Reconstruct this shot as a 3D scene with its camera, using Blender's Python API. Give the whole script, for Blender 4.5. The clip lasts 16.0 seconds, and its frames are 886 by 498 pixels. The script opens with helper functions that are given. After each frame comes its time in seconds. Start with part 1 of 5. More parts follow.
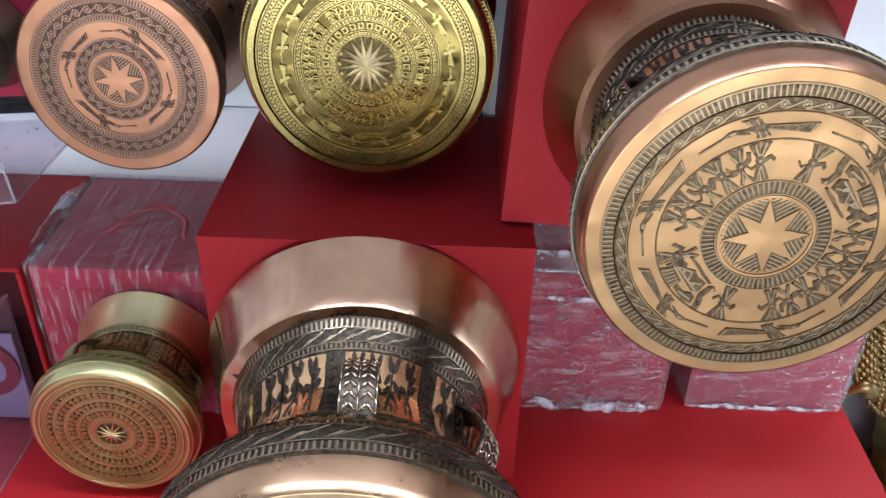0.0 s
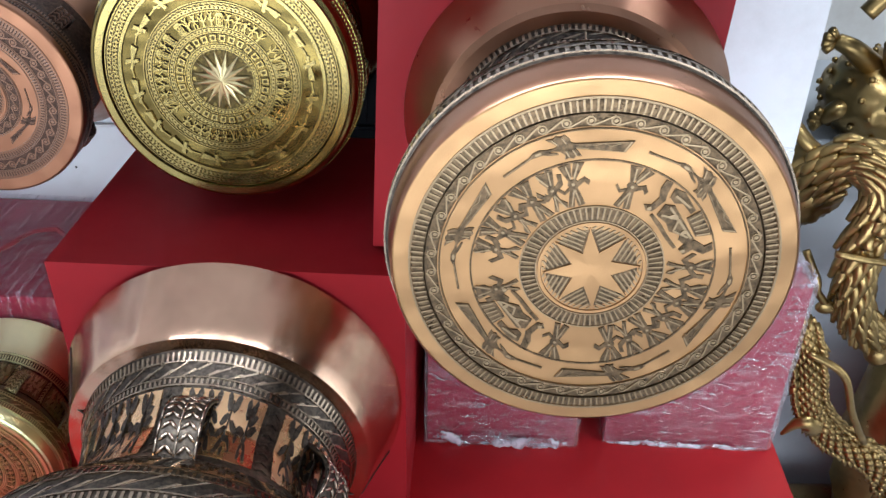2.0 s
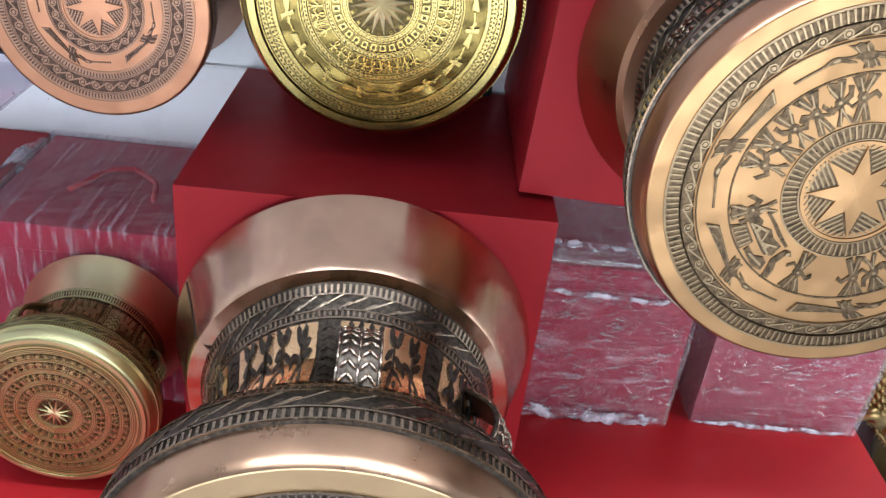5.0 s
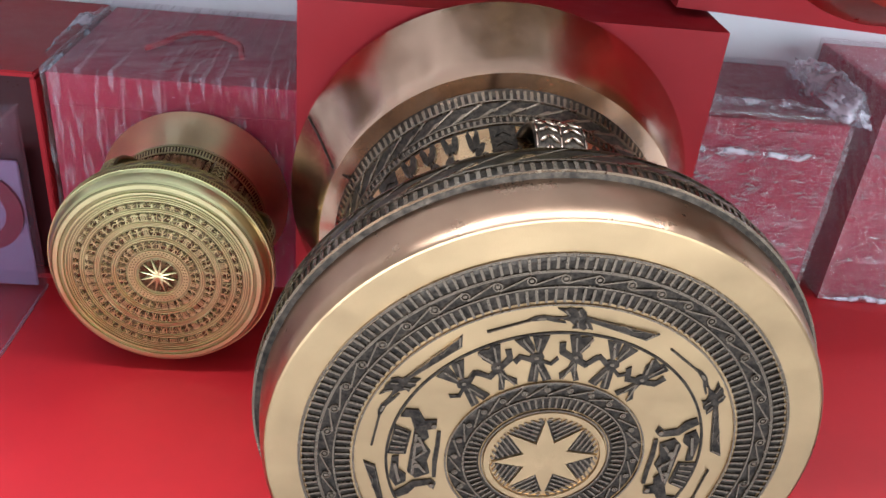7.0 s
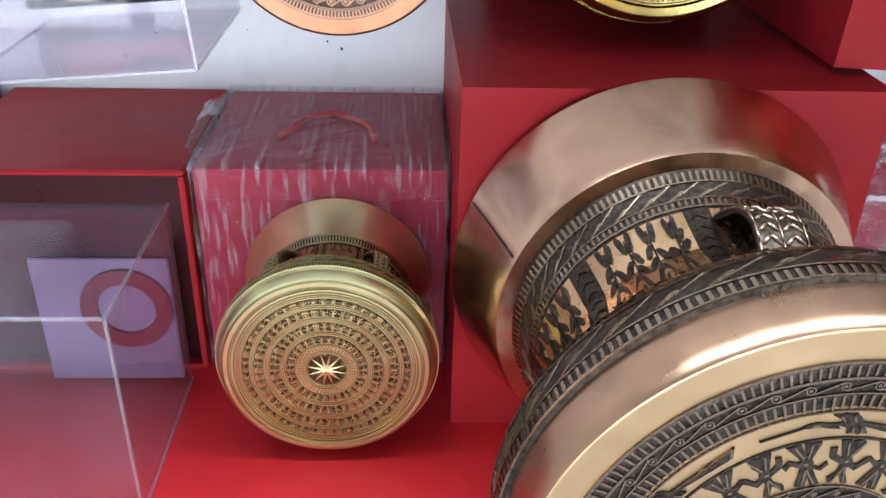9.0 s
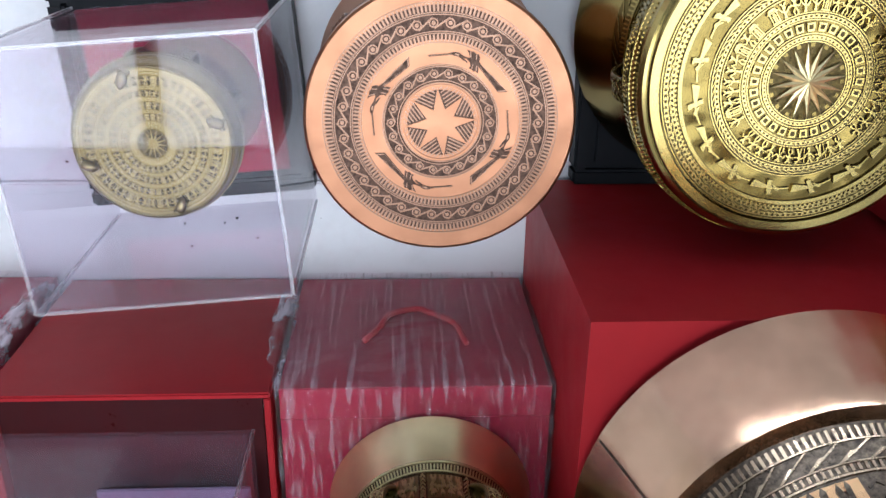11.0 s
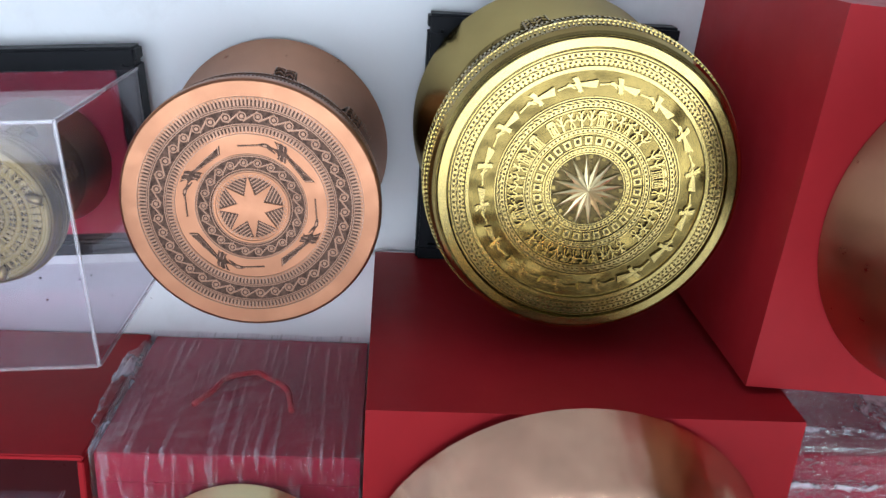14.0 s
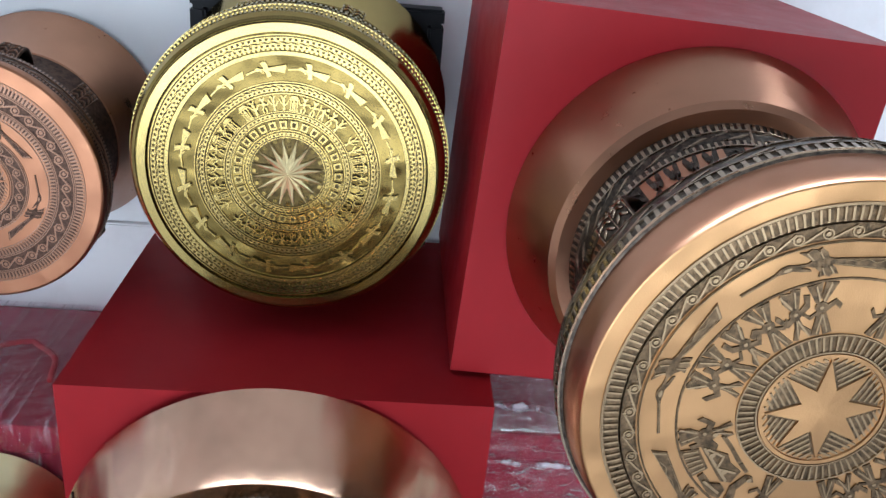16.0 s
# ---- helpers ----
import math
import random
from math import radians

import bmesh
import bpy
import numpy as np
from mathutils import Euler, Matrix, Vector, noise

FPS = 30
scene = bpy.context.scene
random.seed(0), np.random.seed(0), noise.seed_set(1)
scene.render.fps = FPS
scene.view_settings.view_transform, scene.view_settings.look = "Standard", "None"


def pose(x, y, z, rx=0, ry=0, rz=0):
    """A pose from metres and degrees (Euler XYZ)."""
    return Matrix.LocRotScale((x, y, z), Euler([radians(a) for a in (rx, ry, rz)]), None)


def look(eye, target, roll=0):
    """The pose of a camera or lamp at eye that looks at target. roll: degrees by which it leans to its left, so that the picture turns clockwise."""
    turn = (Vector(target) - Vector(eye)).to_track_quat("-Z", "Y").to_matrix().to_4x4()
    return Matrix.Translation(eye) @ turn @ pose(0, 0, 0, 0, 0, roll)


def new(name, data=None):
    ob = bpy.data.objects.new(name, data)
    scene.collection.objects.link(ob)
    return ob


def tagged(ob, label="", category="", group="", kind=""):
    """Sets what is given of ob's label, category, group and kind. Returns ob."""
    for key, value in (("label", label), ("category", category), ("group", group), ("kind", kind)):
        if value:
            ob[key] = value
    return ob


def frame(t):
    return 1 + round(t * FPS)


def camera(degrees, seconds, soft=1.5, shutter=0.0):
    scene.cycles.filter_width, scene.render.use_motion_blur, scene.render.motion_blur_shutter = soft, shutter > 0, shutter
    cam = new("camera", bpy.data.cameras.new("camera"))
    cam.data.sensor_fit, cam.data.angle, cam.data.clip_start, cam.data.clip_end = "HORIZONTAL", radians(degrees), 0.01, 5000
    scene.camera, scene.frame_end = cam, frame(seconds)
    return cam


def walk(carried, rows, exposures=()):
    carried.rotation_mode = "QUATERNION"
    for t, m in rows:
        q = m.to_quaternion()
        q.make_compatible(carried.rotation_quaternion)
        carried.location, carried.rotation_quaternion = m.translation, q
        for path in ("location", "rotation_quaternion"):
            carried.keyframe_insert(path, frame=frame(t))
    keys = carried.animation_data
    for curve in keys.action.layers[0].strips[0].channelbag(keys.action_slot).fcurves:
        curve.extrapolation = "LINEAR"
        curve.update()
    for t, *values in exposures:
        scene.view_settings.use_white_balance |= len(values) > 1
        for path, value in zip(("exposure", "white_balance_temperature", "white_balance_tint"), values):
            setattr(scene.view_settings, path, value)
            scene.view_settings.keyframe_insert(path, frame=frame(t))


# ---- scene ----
cam = camera(54.4, 16.0, soft=1.5)
PATH = [
    (0, (0.104, 0.11, 1.399), (0.087, 1.787, 0.309), 1.8),
    (0.5, (0.147, 0.123, 1.4), (0.115, 1.806, 0.32), 1.3),
    (1, (0.185, 0.153, 1.383), (0.138, 1.847, 0.321), 0.6),
    (1.5, (0.224, 0.157, 1.379), (0.168, 1.85, 0.316), 0.9),
    (2, (0.266, 0.177, 1.375), (0.197, 1.874, 0.319), 1.1),
    (2.5, (0.26, 0.189, 1.37), (0.168, 1.898, 0.336), 0.1),
    (3, (0.235, 0.189, 1.357), (0.166, 1.905, 0.331), 0.8),
    (3.2, (0.218, 0.184, 1.351), (0.166, 1.903, 0.33), 1.7),
    (5.3, (0.025, 0.162, 1.239), (0.113, 1.887, 0.232), 7.4),
    (5.5, (0.007, 0.16, 1.209), (0.098, 1.879, 0.191), 7.7),
    (6, (-0.017, 0.165, 1.164), (0.096, 1.879, 0.141), 8.3),
    (6.5, (-0.049, 0.168, 1.127), (0.101, 1.89, 0.121), 8.0),
    (7, (-0.09, 0.172, 1.084), (0.047, 1.89, 0.069), 6.0),
    (7.5, (-0.119, 0.177, 1.067), (-0.017, 1.895, 0.048), 4.6),
    (8, (-0.163, 0.181, 1.069), (-0.069, 1.906, 0.06), 3.4),
    (8.5, (-0.202, 0.194, 1.086), (-0.108, 1.925, 0.089), 2.0),
    (9, (-0.224, 0.208, 1.119), (-0.135, 1.955, 0.148), 1.6),
    (9.5, (-0.236, 0.238, 1.153), (-0.161, 2.012, 0.232), 0.7),
    (9.8, (-0.249, 0.248, 1.169), (-0.16, 2.036, 0.276), 0.6),
    (10, (-0.257, 0.268, 1.178), (-0.194, 2.068, 0.309), 0.1),
    (10.2, (-0.274, 0.285, 1.185), (-0.204, 2.092, 0.331), 0.2),
    (12.3, (-0.346, 0.329, 1.24), (-0.19, 2.193, 0.532), 1.4),
    (12.5, (-0.337, 0.325, 1.25), (-0.173, 2.181, 0.522), 1.3),
    (13, (-0.29, 0.311, 1.254), (-0.135, 2.167, 0.525), 0.7),
    (13.5, (-0.238, 0.304, 1.259), (-0.08, 2.165, 0.543), 2.0),
    (14, (-0.168, 0.297, 1.275), (-0.027, 2.15, 0.534), 4.0),
    (14.5, (-0.094, 0.289, 1.298), (0.052, 2.121, 0.508), 5.5),
    (15, (-0.034, 0.287, 1.308), (0.092, 2.111, 0.497), 5.5),
    (15.5, (0.042, 0.275, 1.315), (0.168, 2.099, 0.505), 5.5),
    (16, (0.092, 0.282, 1.314), (0.232, 2.102, 0.497), 5.5),
]
walk(cam, [(t, look(eye, target, roll)) for t, eye, target, roll in PATH], exposures=[(0.0, 0.0, 6150, 10), (3.0, -0.05, 6150, 10), (6.0, 0.05, 6150, 10), (7.5, 0.03, 6150, 10), (9.0, 0.20, 6250, 10), (10.2, 0.12, 6250, 10), (12.3, -0.02, 6100, 10), (16.0, -0.04, 6100, 10)])

# ---- light ----
world = bpy.data.worlds.new("daylight")
scene.world = world
world.use_nodes = True
wn = world.node_tree.nodes
sky = wn.new("ShaderNodeTexSky")
sky.sky_type, sky.sun_disc, sky.sun_elevation, sky.sun_rotation = "NISHITA", False, radians(48), radians(200)
world.node_tree.links.new(sky.outputs[0], wn["Background"].inputs[0])
wn["Background"].inputs[1].default_value = 0.06


def area_lamp(name, m, sx, sy, watts, colour):
    d = bpy.data.lights.new(name, "AREA")
    d.shape, d.size, d.size_y, d.energy, d.color = "RECTANGLE", sx, sy, watts, colour
    ob = new(name, d)
    ob.matrix_world = m
    return ob


# daylight from the wide open shop entrance behind the camera; ceiling tubes over the display
area_lamp("shopfront_light", look((-0.15, -2.42, 0.62), (-0.1, 1.0, 0.85)), 4.1, 1.2, 128, (0.86, 0.95, 1.04))
for tube_x in (-0.75, 0.75):
    area_lamp("tube_light", look((tube_x, 0.58, 2.86), (tube_x, 0.58, 0)), 1.2, 0.30, 40, (0.88, 0.96, 1.04))
area_lamp("tube_light", look((1.5, 2.0, 2.86), (1.5, 2.0, 0)), 1.2, 0.12, 14, (0.90, 0.95, 1.0))

area_lamp("side_door_light", look((3.58, 0.75, 1.15), (0.3, 0.75, 0.75)), 1.7, 1.9, 26, (0.90, 0.96, 1.02))

# ---- materials ----


def material(name):
    m = bpy.data.materials.new(name)
    m.use_nodes = True
    n, l = m.node_tree.nodes, m.node_tree.links
    return m, n, l, n["Principled BSDF"]


def mapped(n, l, scale, stretch=(1, 1, 1)):
    co = n.new("ShaderNodeTexCoord")
    mp = n.new("ShaderNodeMapping")
    mp.inputs["Scale"].default_value = [scale * s for s in stretch]
    l.new(co.outputs["Object"], mp.inputs[0])
    return mp.outputs[0]


def noise_tex(n, l, vec, scale, detail=4.0, rough=0.55):
    t = n.new("ShaderNodeTexNoise")
    t.inputs["Scale"].default_value, t.inputs["Detail"].default_value, t.inputs["Roughness"].default_value = scale, detail, rough
    l.new(vec, t.inputs["Vector"])
    return t.outputs[0]


def ramp(n, l, fac, stops):
    r = n.new("ShaderNodeValToRGB")
    while len(r.color_ramp.elements) < len(stops):
        r.color_ramp.elements.new(0.5)
    for e, (p, c) in zip(r.color_ramp.elements, stops):
        e.position, e.color = p, (*c, 1) if len(c) == 3 else c
    l.new(fac, r.inputs[0])
    return r.outputs[0]


def spread(n, l, fac, lo, hi):
    r = n.new("ShaderNodeMapRange")
    r.inputs["To Min"].default_value, r.inputs["To Max"].default_value = lo, hi
    r.inputs["From Min"].default_value, r.inputs["From Max"].default_value = 0.25, 0.75
    l.new(fac, r.inputs[0])
    return r.outputs[0]


def bumped(n, l, bsdf, height, strength, distance):
    b = n.new("ShaderNodeBump")
    b.inputs["Strength"].default_value, b.inputs["Distance"].default_value = strength, distance
    l.new(height, b.inputs["Height"])
    l.new(b.outputs[0], bsdf.inputs["Normal"])


def shade(c, k):
    return tuple(min(1.0, v * k) for v in c)


def metal(name, colour, rough=(0.22, 0.38), grain=0.25, mottled=0.14, fine=900, wavy=0.0):
    """Cast and hand-polished metal: soft mottling, brushed roughness, fine grain."""
    m, n, l, b = material(name)
    v = mapped(n, l, 1.0)
    big = noise_tex(n, l, v, 14, 5)
    col = ramp(n, l, big, [(0.3, shade(colour, 1 - mottled)), (0.55, colour), (0.75, shade(colour, 1 + mottled * 0.6))])
    l.new(col, b.inputs["Base Color"])
    b.inputs["Metallic"].default_value = 1.0
    l.new(spread(n, l, noise_tex(n, l, v, 42, 6, 0.65), *rough), b.inputs["Roughness"])
    bumped(n, l, b, noise_tex(n, l, v, fine, 3), grain, 0.0004)
    if wavy:
        # slow waves left by hand polishing
        w = n.new("ShaderNodeBump")
        w.inputs["Strength"].default_value, w.inputs["Distance"].default_value = 1.0, wavy
        l.new(noise_tex(n, l, mapped(n, l, 1.0, (1.0, 0.15, 1.0)), 17, 2, 0.45), w.inputs["Height"])
        l.new(w.outputs[0], n["Bump"].inputs["Normal"])
    return m


def patina_or_shade(name, low, high, rough=(0.35, 0.6)):
    """Blackened ground of engraved bronze with rubbed spots; also recess shade painted as dark brass."""
    m, n, l, b = material(name)
    v = mapped(n, l, 1.0)
    l.new(ramp(n, l, noise_tex(n, l, v, 220, 5, 0.7), [(0.35, low), (0.75, high)]), b.inputs["Base Color"])
    b.inputs["Metallic"].default_value = 0.85
    l.new(spread(n, l, noise_tex(n, l, v, 60, 5), *rough), b.inputs["Roughness"])
    bumped(n, l, b, noise_tex(n, l, v, 500, 4), 0.5, 0.0007)
    return m


def lacquer(name, colour, rough, weave=0.0, coat=0.0, shine=0.5):
    m, n, l, b = material(name)
    v = mapped(n, l, 1.0)
    col = ramp(n, l, noise_tex(n, l, v, 5, 6, 0.6), [(0.3, shade(colour, 0.88)), (0.7, shade(colour, 1.1))])
    l.new(col, b.inputs["Base Color"])
    l.new(spread(n, l, noise_tex(n, l, v, 30, 6, 0.7), rough * 0.85, rough * 1.2), b.inputs["Roughness"])
    b.inputs["Specular IOR Level"].default_value = shine
    b.inputs["Coat Weight"].default_value = coat
    b.inputs["Coat Roughness"].default_value = 0.12
    if weave:
        bumped(n, l, b, noise_tex(n, l, v, 700, 3), weave, 0.0004)
    return m


def paint(name, colour, rough, dirt):
    m, n, l, b = material(name)
    v = mapped(n, l, 1.0)
    l.new(ramp(n, l, noise_tex(n, l, v, 3.5, 8, 0.65), [(0.28, dirt), (0.5, colour), (0.8, shade(colour, 1.03))]), b.inputs["Base Color"])
    b.inputs["Roughness"].default_value = rough
    bumped(n, l, b, noise_tex(n, l, v, 160, 5), 0.12, 0.001)
    return m


def wrap_film(name, milky, streak, start=0.6, shine=0.08, crinkle=0.005):
    """Thin stretched plastic: clear, with sharp glossy creases and thin milky streaks."""
    m, n, l, b = material(name)
    out = n["Material Output"]
    n.remove(b)
    v = mapped(n, l, 1.0, streak)
    fold = noise_tex(n, l, v, 55, 3, 0.5)
    crease = noise_tex(n, l, v, 150, 3, 0.55)
    clear, gloss, milk = n.new("ShaderNodeBsdfTransparent"), n.new("ShaderNodeBsdfGlossy"), n.new("ShaderNodeBsdfDiffuse")
    clear.inputs[0].default_value = (0.98, 0.96, 0.98, 1)
    gloss.inputs["Roughness"].default_value = 0.05
    milk.inputs[0].default_value = (0.80, 0.76, 0.84, 1)
    add = n.new("ShaderNodeMath")
    add.operation = "ADD"
    l.new(fold, add.inputs[0])
    ridge = n.new("ShaderNodeMath")
    ridge.operation = "PINGPONG"
    ridge.inputs[1].default_value = 0.5
    l.new(crease, ridge.inputs[0])
    l.new(ridge.outputs[0], add.inputs[1])
    bump = n.new("ShaderNodeBump")
    bump.inputs["Strength"].default_value, bump.inputs["Distance"].default_value = 1.0, crinkle
    l.new(add.outputs[0], bump.inputs["Height"])
    l.new(bump.outputs[0], gloss.inputs["Normal"])
    edge = n.new("ShaderNodeLayerWeight")
    l.new(bump.outputs[0], edge.inputs["Normal"])
    mixa, mixb = n.new("ShaderNodeMixShader"), n.new("ShaderNodeMixShader")
    l.new(ramp(n, l, fold, [(start - 0.04, (0.018,) * 3), (start + 0.03, (milky * 0.35,) * 3), (start + 0.12, (milky,) * 3)]), mixa.inputs[0])
    l.new(clear.outputs[0], mixa.inputs[1])
    l.new(milk.outputs[0], mixa.inputs[2])
    l.new(ramp(n, l, edge.outputs["Facing"], [(0.0, (shine,) * 3), (0.7, (shine * 1.3,) * 3), (1.0, (0.32,) * 3)]), mixb.inputs[0])
    l.new(mixa.outputs[0], mixb.inputs[1])
    l.new(gloss.outputs[0], mixb.inputs[2])
    l.new(mixb.outputs[0], out.inputs[0])
    return m


def acrylic(name, tint, gloss_low=0.04, rough=0.03, hazy=0.05):
    m, n, l, b = material(name)
    out = n["Material Output"]
    n.remove(b)
    clear, gloss, mix, edge = n.new("ShaderNodeBsdfTransparent"), n.new("ShaderNodeBsdfGlossy"), n.new("ShaderNodeMixShader"), n.new("ShaderNodeLayerWeight")
    clear.inputs[0].default_value = (*tint, 1)
    gloss.inputs["Roughness"].default_value = rough
    edge.inputs[0].default_value = 0.5
    l.new(ramp(n, l, edge.outputs["Facing"], [(0.0, (gloss_low,) * 3), (0.55, (gloss_low * 1.6,) * 3), (0.85, (0.30,) * 3), (1.0, (0.9,) * 3)]), mix.inputs[0])
    # pale diffuse veil paints the haze of reflected light into the panes
    haze, veil = n.new("ShaderNodeBsdfDiffuse"), n.new("ShaderNodeMixShader")
    haze.inputs[0].default_value = (0.74, 0.70, 0.82, 1)
    v = mapped(n, l, 1.0)
    l.new(ramp(n, l, noise_tex(n, l, v, 9, 6, 0.7), [(0.35, (hazy * 0.6,) * 3), (0.8, (hazy * 1.7,) * 3)]), veil.inputs[0])
    l.new(clear.outputs[0], veil.inputs[1])
    l.new(haze.outputs[0], veil.inputs[2])
    l.new(veil.outputs[0], mix.inputs[1])
    l.new(gloss.outputs[0], mix.inputs[2])
    l.new(mix.outputs[0], out.inputs[0])
    return m


BRONZE = metal("polished_bronze", (0.78, 0.50, 0.27), (0.20, 0.34))
BRONZE_SIDE = metal("brushed_red_bronze", (0.63, 0.405, 0.275), (0.15, 0.27), 0.2, 0.24, 900, 0.0042)
BRONZE_RIM = metal("satin_bronze_rim", (0.45, 0.275, 0.175), (0.24, 0.38), 0.2, 0.25, 900, 0.004)
BRONZE_DARK = patina_or_shade("blackened_bronze", (0.020, 0.016, 0.013), (0.13, 0.10, 0.075), (0.24, 0.44))
BRONZE_LINE = metal("rubbed_bronze_lines", (0.30, 0.23, 0.165), (0.20, 0.34))
BRAID = metal("rubbed_braid", (0.46, 0.36, 0.28), (0.16, 0.28))
RED_BRONZE = metal("satin_red_bronze", (0.40, 0.205, 0.125), (0.25, 0.38), 0.2, 0.12, 900, 0.0015)
FACE_GOLD = metal("golden_bronze_plate", (0.635, 0.43, 0.23), (0.30, 0.44), 0.25, 0.14, 900, 0.0022)
FACE_ORANGE = metal("orange_bronze_plate", (0.455, 0.258, 0.118), (0.28, 0.42), 0.25, 0.14, 900, 0.0036)
RIGHT_DARK = patina_or_shade("browned_bronze", (0.045, 0.030, 0.016), (0.25, 0.16, 0.085), (0.24, 0.42))
RIGHT_LINE = metal("rubbed_golden_lines", (0.36, 0.255, 0.148), (0.26, 0.40))
COPPER = metal("satin_copper", (0.335, 0.158, 0.090), (0.28, 0.42), 0.25, 0.16, 900, 0.0028)
COPPER_DARK = patina_or_shade("browned_copper", (0.036, 0.021, 0.015), (0.135, 0.077, 0.054))
COPPER_LINE = metal("rubbed_copper_lines", (0.27, 0.155, 0.105), (0.26, 0.42))
GOLD = metal("bright_brass", (0.345, 0.260, 0.094), (0.11, 0.22), 0.12)
# same brass, lightened: the swelling star's highlight is put into its colour
GOLD_SATIN_LIT = metal("satin_lit_brass_star", (0.86, 0.72, 0.38), (0.30, 0.42))
# darker copies of the same brass, with recess shade put into the colour
GOLD_LOW = metal("dimmed_brass", (0.148, 0.106, 0.033), (0.14, 0.26), 0.10, 0.25, 900, 0.006)
GOLD_DARK = patina_or_shade("shade_coloured_brass", (0.030, 0.020, 0.006), (0.13, 0.088, 0.027), (0.22, 0.40))
BRASS = metal("pale_brass", (0.60, 0.56, 0.29), (0.27, 0.40))
BRASS_FOOT = metal("polished_brass_foot", (0.88, 0.81, 0.46), (0.28, 0.40), 0.25, 0.14, 900, 0.003)
BRASS_LOW = metal("dull_brass", (0.28, 0.255, 0.12), (0.30, 0.46), 0.4, 0.3, 900, 0.003)
BRASS_DARK = patina_or_shade("browned_brass", (0.040, 0.030, 0.012), (0.20, 0.16, 0.075), (0.18, 0.36))
OLD_BRASS = metal("aged_brass", (0.35, 0.285, 0.125), (0.26, 0.40))
OLD_BRASS_LOW = metal("aged_brass_ground", (0.19, 0.148, 0.052), (0.28, 0.46), 0.4, 0.3)
RED_BOX = lacquer("red_vinyl", (0.36, 0.018, 0.024), 0.40, 0.2, 0.0, 0.12)
MAROON = lacquer("maroon_card", (0.42, 0.020, 0.058), 0.5, 0.25, 0.0, 0.22)
RED_TABLE = lacquer("red_laminate", (0.52, 0.018, 0.023), 0.34, 0.1, 0.0, 0.4)
DARK_RED = lacquer("dark_red_lining", (0.035, 0.005, 0.006), 0.3, 0.2, 0.0, 0.3)
WHITE = paint("white_paint", (0.86, 0.885, 0.91), 0.55, (0.70, 0.71, 0.72))
BLACK = lacquer("black_lacquer", (0.008, 0.009, 0.012), 0.42, 0.1, 0.0, 0.10)
FILM = wrap_film("stretch_wrap", 0.34, (0.34, 1.0, 1.35), 0.60, 0.20, 0.030)
FILM_TOP = wrap_film("stretch_wrap_streaked", 0.26, (3.2, 0.13, 0.45), 0.54, 0.06, 0.009)
CLEAR = acrylic("clear_acrylic", (0.94, 0.92, 0.955), 0.020, 0.04, 0.024)

# ---- mesh tools ----


def part(name, bm, mat, parent=None, label="", smooth=False):
    me = bpy.data.meshes.new(name)
    bm.normal_update()
    bm.to_mesh(me)
    bm.free()
    me.materials.append(mat)
    if smooth:
        me.polygons.foreach_set("use_smooth", [True] * len(me.polygons))
    ob = new(name, me)
    if parent is not None:
        ob.parent = parent
    if label:
        ob["label"] = label
    return ob


def group_at(name, x, y, z, label, category, group=""):
    ob = new(name)
    ob.location = (x, y, z)
    ob.empty_display_size = 0.02
    return tagged(ob, label, category, group)


def block(bm, x0, x1, y0, y1, z0, z1, bevel=0.0):
    r = bmesh.ops.create_cube(bm, size=1.0)
    vs = r["verts"]
    for v in vs:
        v.co = ((x0 + x1) / 2 + v.co.x * (x1 - x0), (y0 + y1) / 2 + v.co.y * (y1 - y0), (z0 + z1) / 2 + v.co.z * (z1 - z0))
    if bevel:
        es = {e for v in vs for e in v.link_edges}
        bmesh.ops.bevel(bm, geom=list(es), offset=bevel, segments=2, affect="EDGES")
    return bm


def boxed(x0, x1, y0, y1, z0, z1, bevel=0.0):
    return block(bmesh.new(), x0, x1, y0, y1, z0, z1, bevel)


def revolve(profile, segs=128, cap=False, closed=False):
    """Surface of revolution about the y axis from (r, y) pairs."""
    bm = bmesh.new()
    rings = []
    for r, y in profile:
        if r < 1e-5:
            rings.append([bm.verts.new((0, y, 0))])
        else:
            rings.append([bm.verts.new((r * math.cos(2 * math.pi * k / segs), y, r * math.sin(2 * math.pi * k / segs))) for k in range(segs)])
    pairs = list(zip(rings, rings[1:]))
    if closed:
        pairs.append((rings[-1], rings[0]))
    for a, b in pairs:
        for k in range(segs):
            j = (k + 1) % segs
            if len(a) == 1:
                bm.faces.new((a[0], b[k], b[j]))
            elif len(b) == 1:
                bm.faces.new((a[k], b[0], a[j]))
            else:
                bm.faces.new((a[k], b[k], b[j], a[j]))
    bmesh.ops.recalc_face_normals(bm, faces=bm.faces)
    return bm


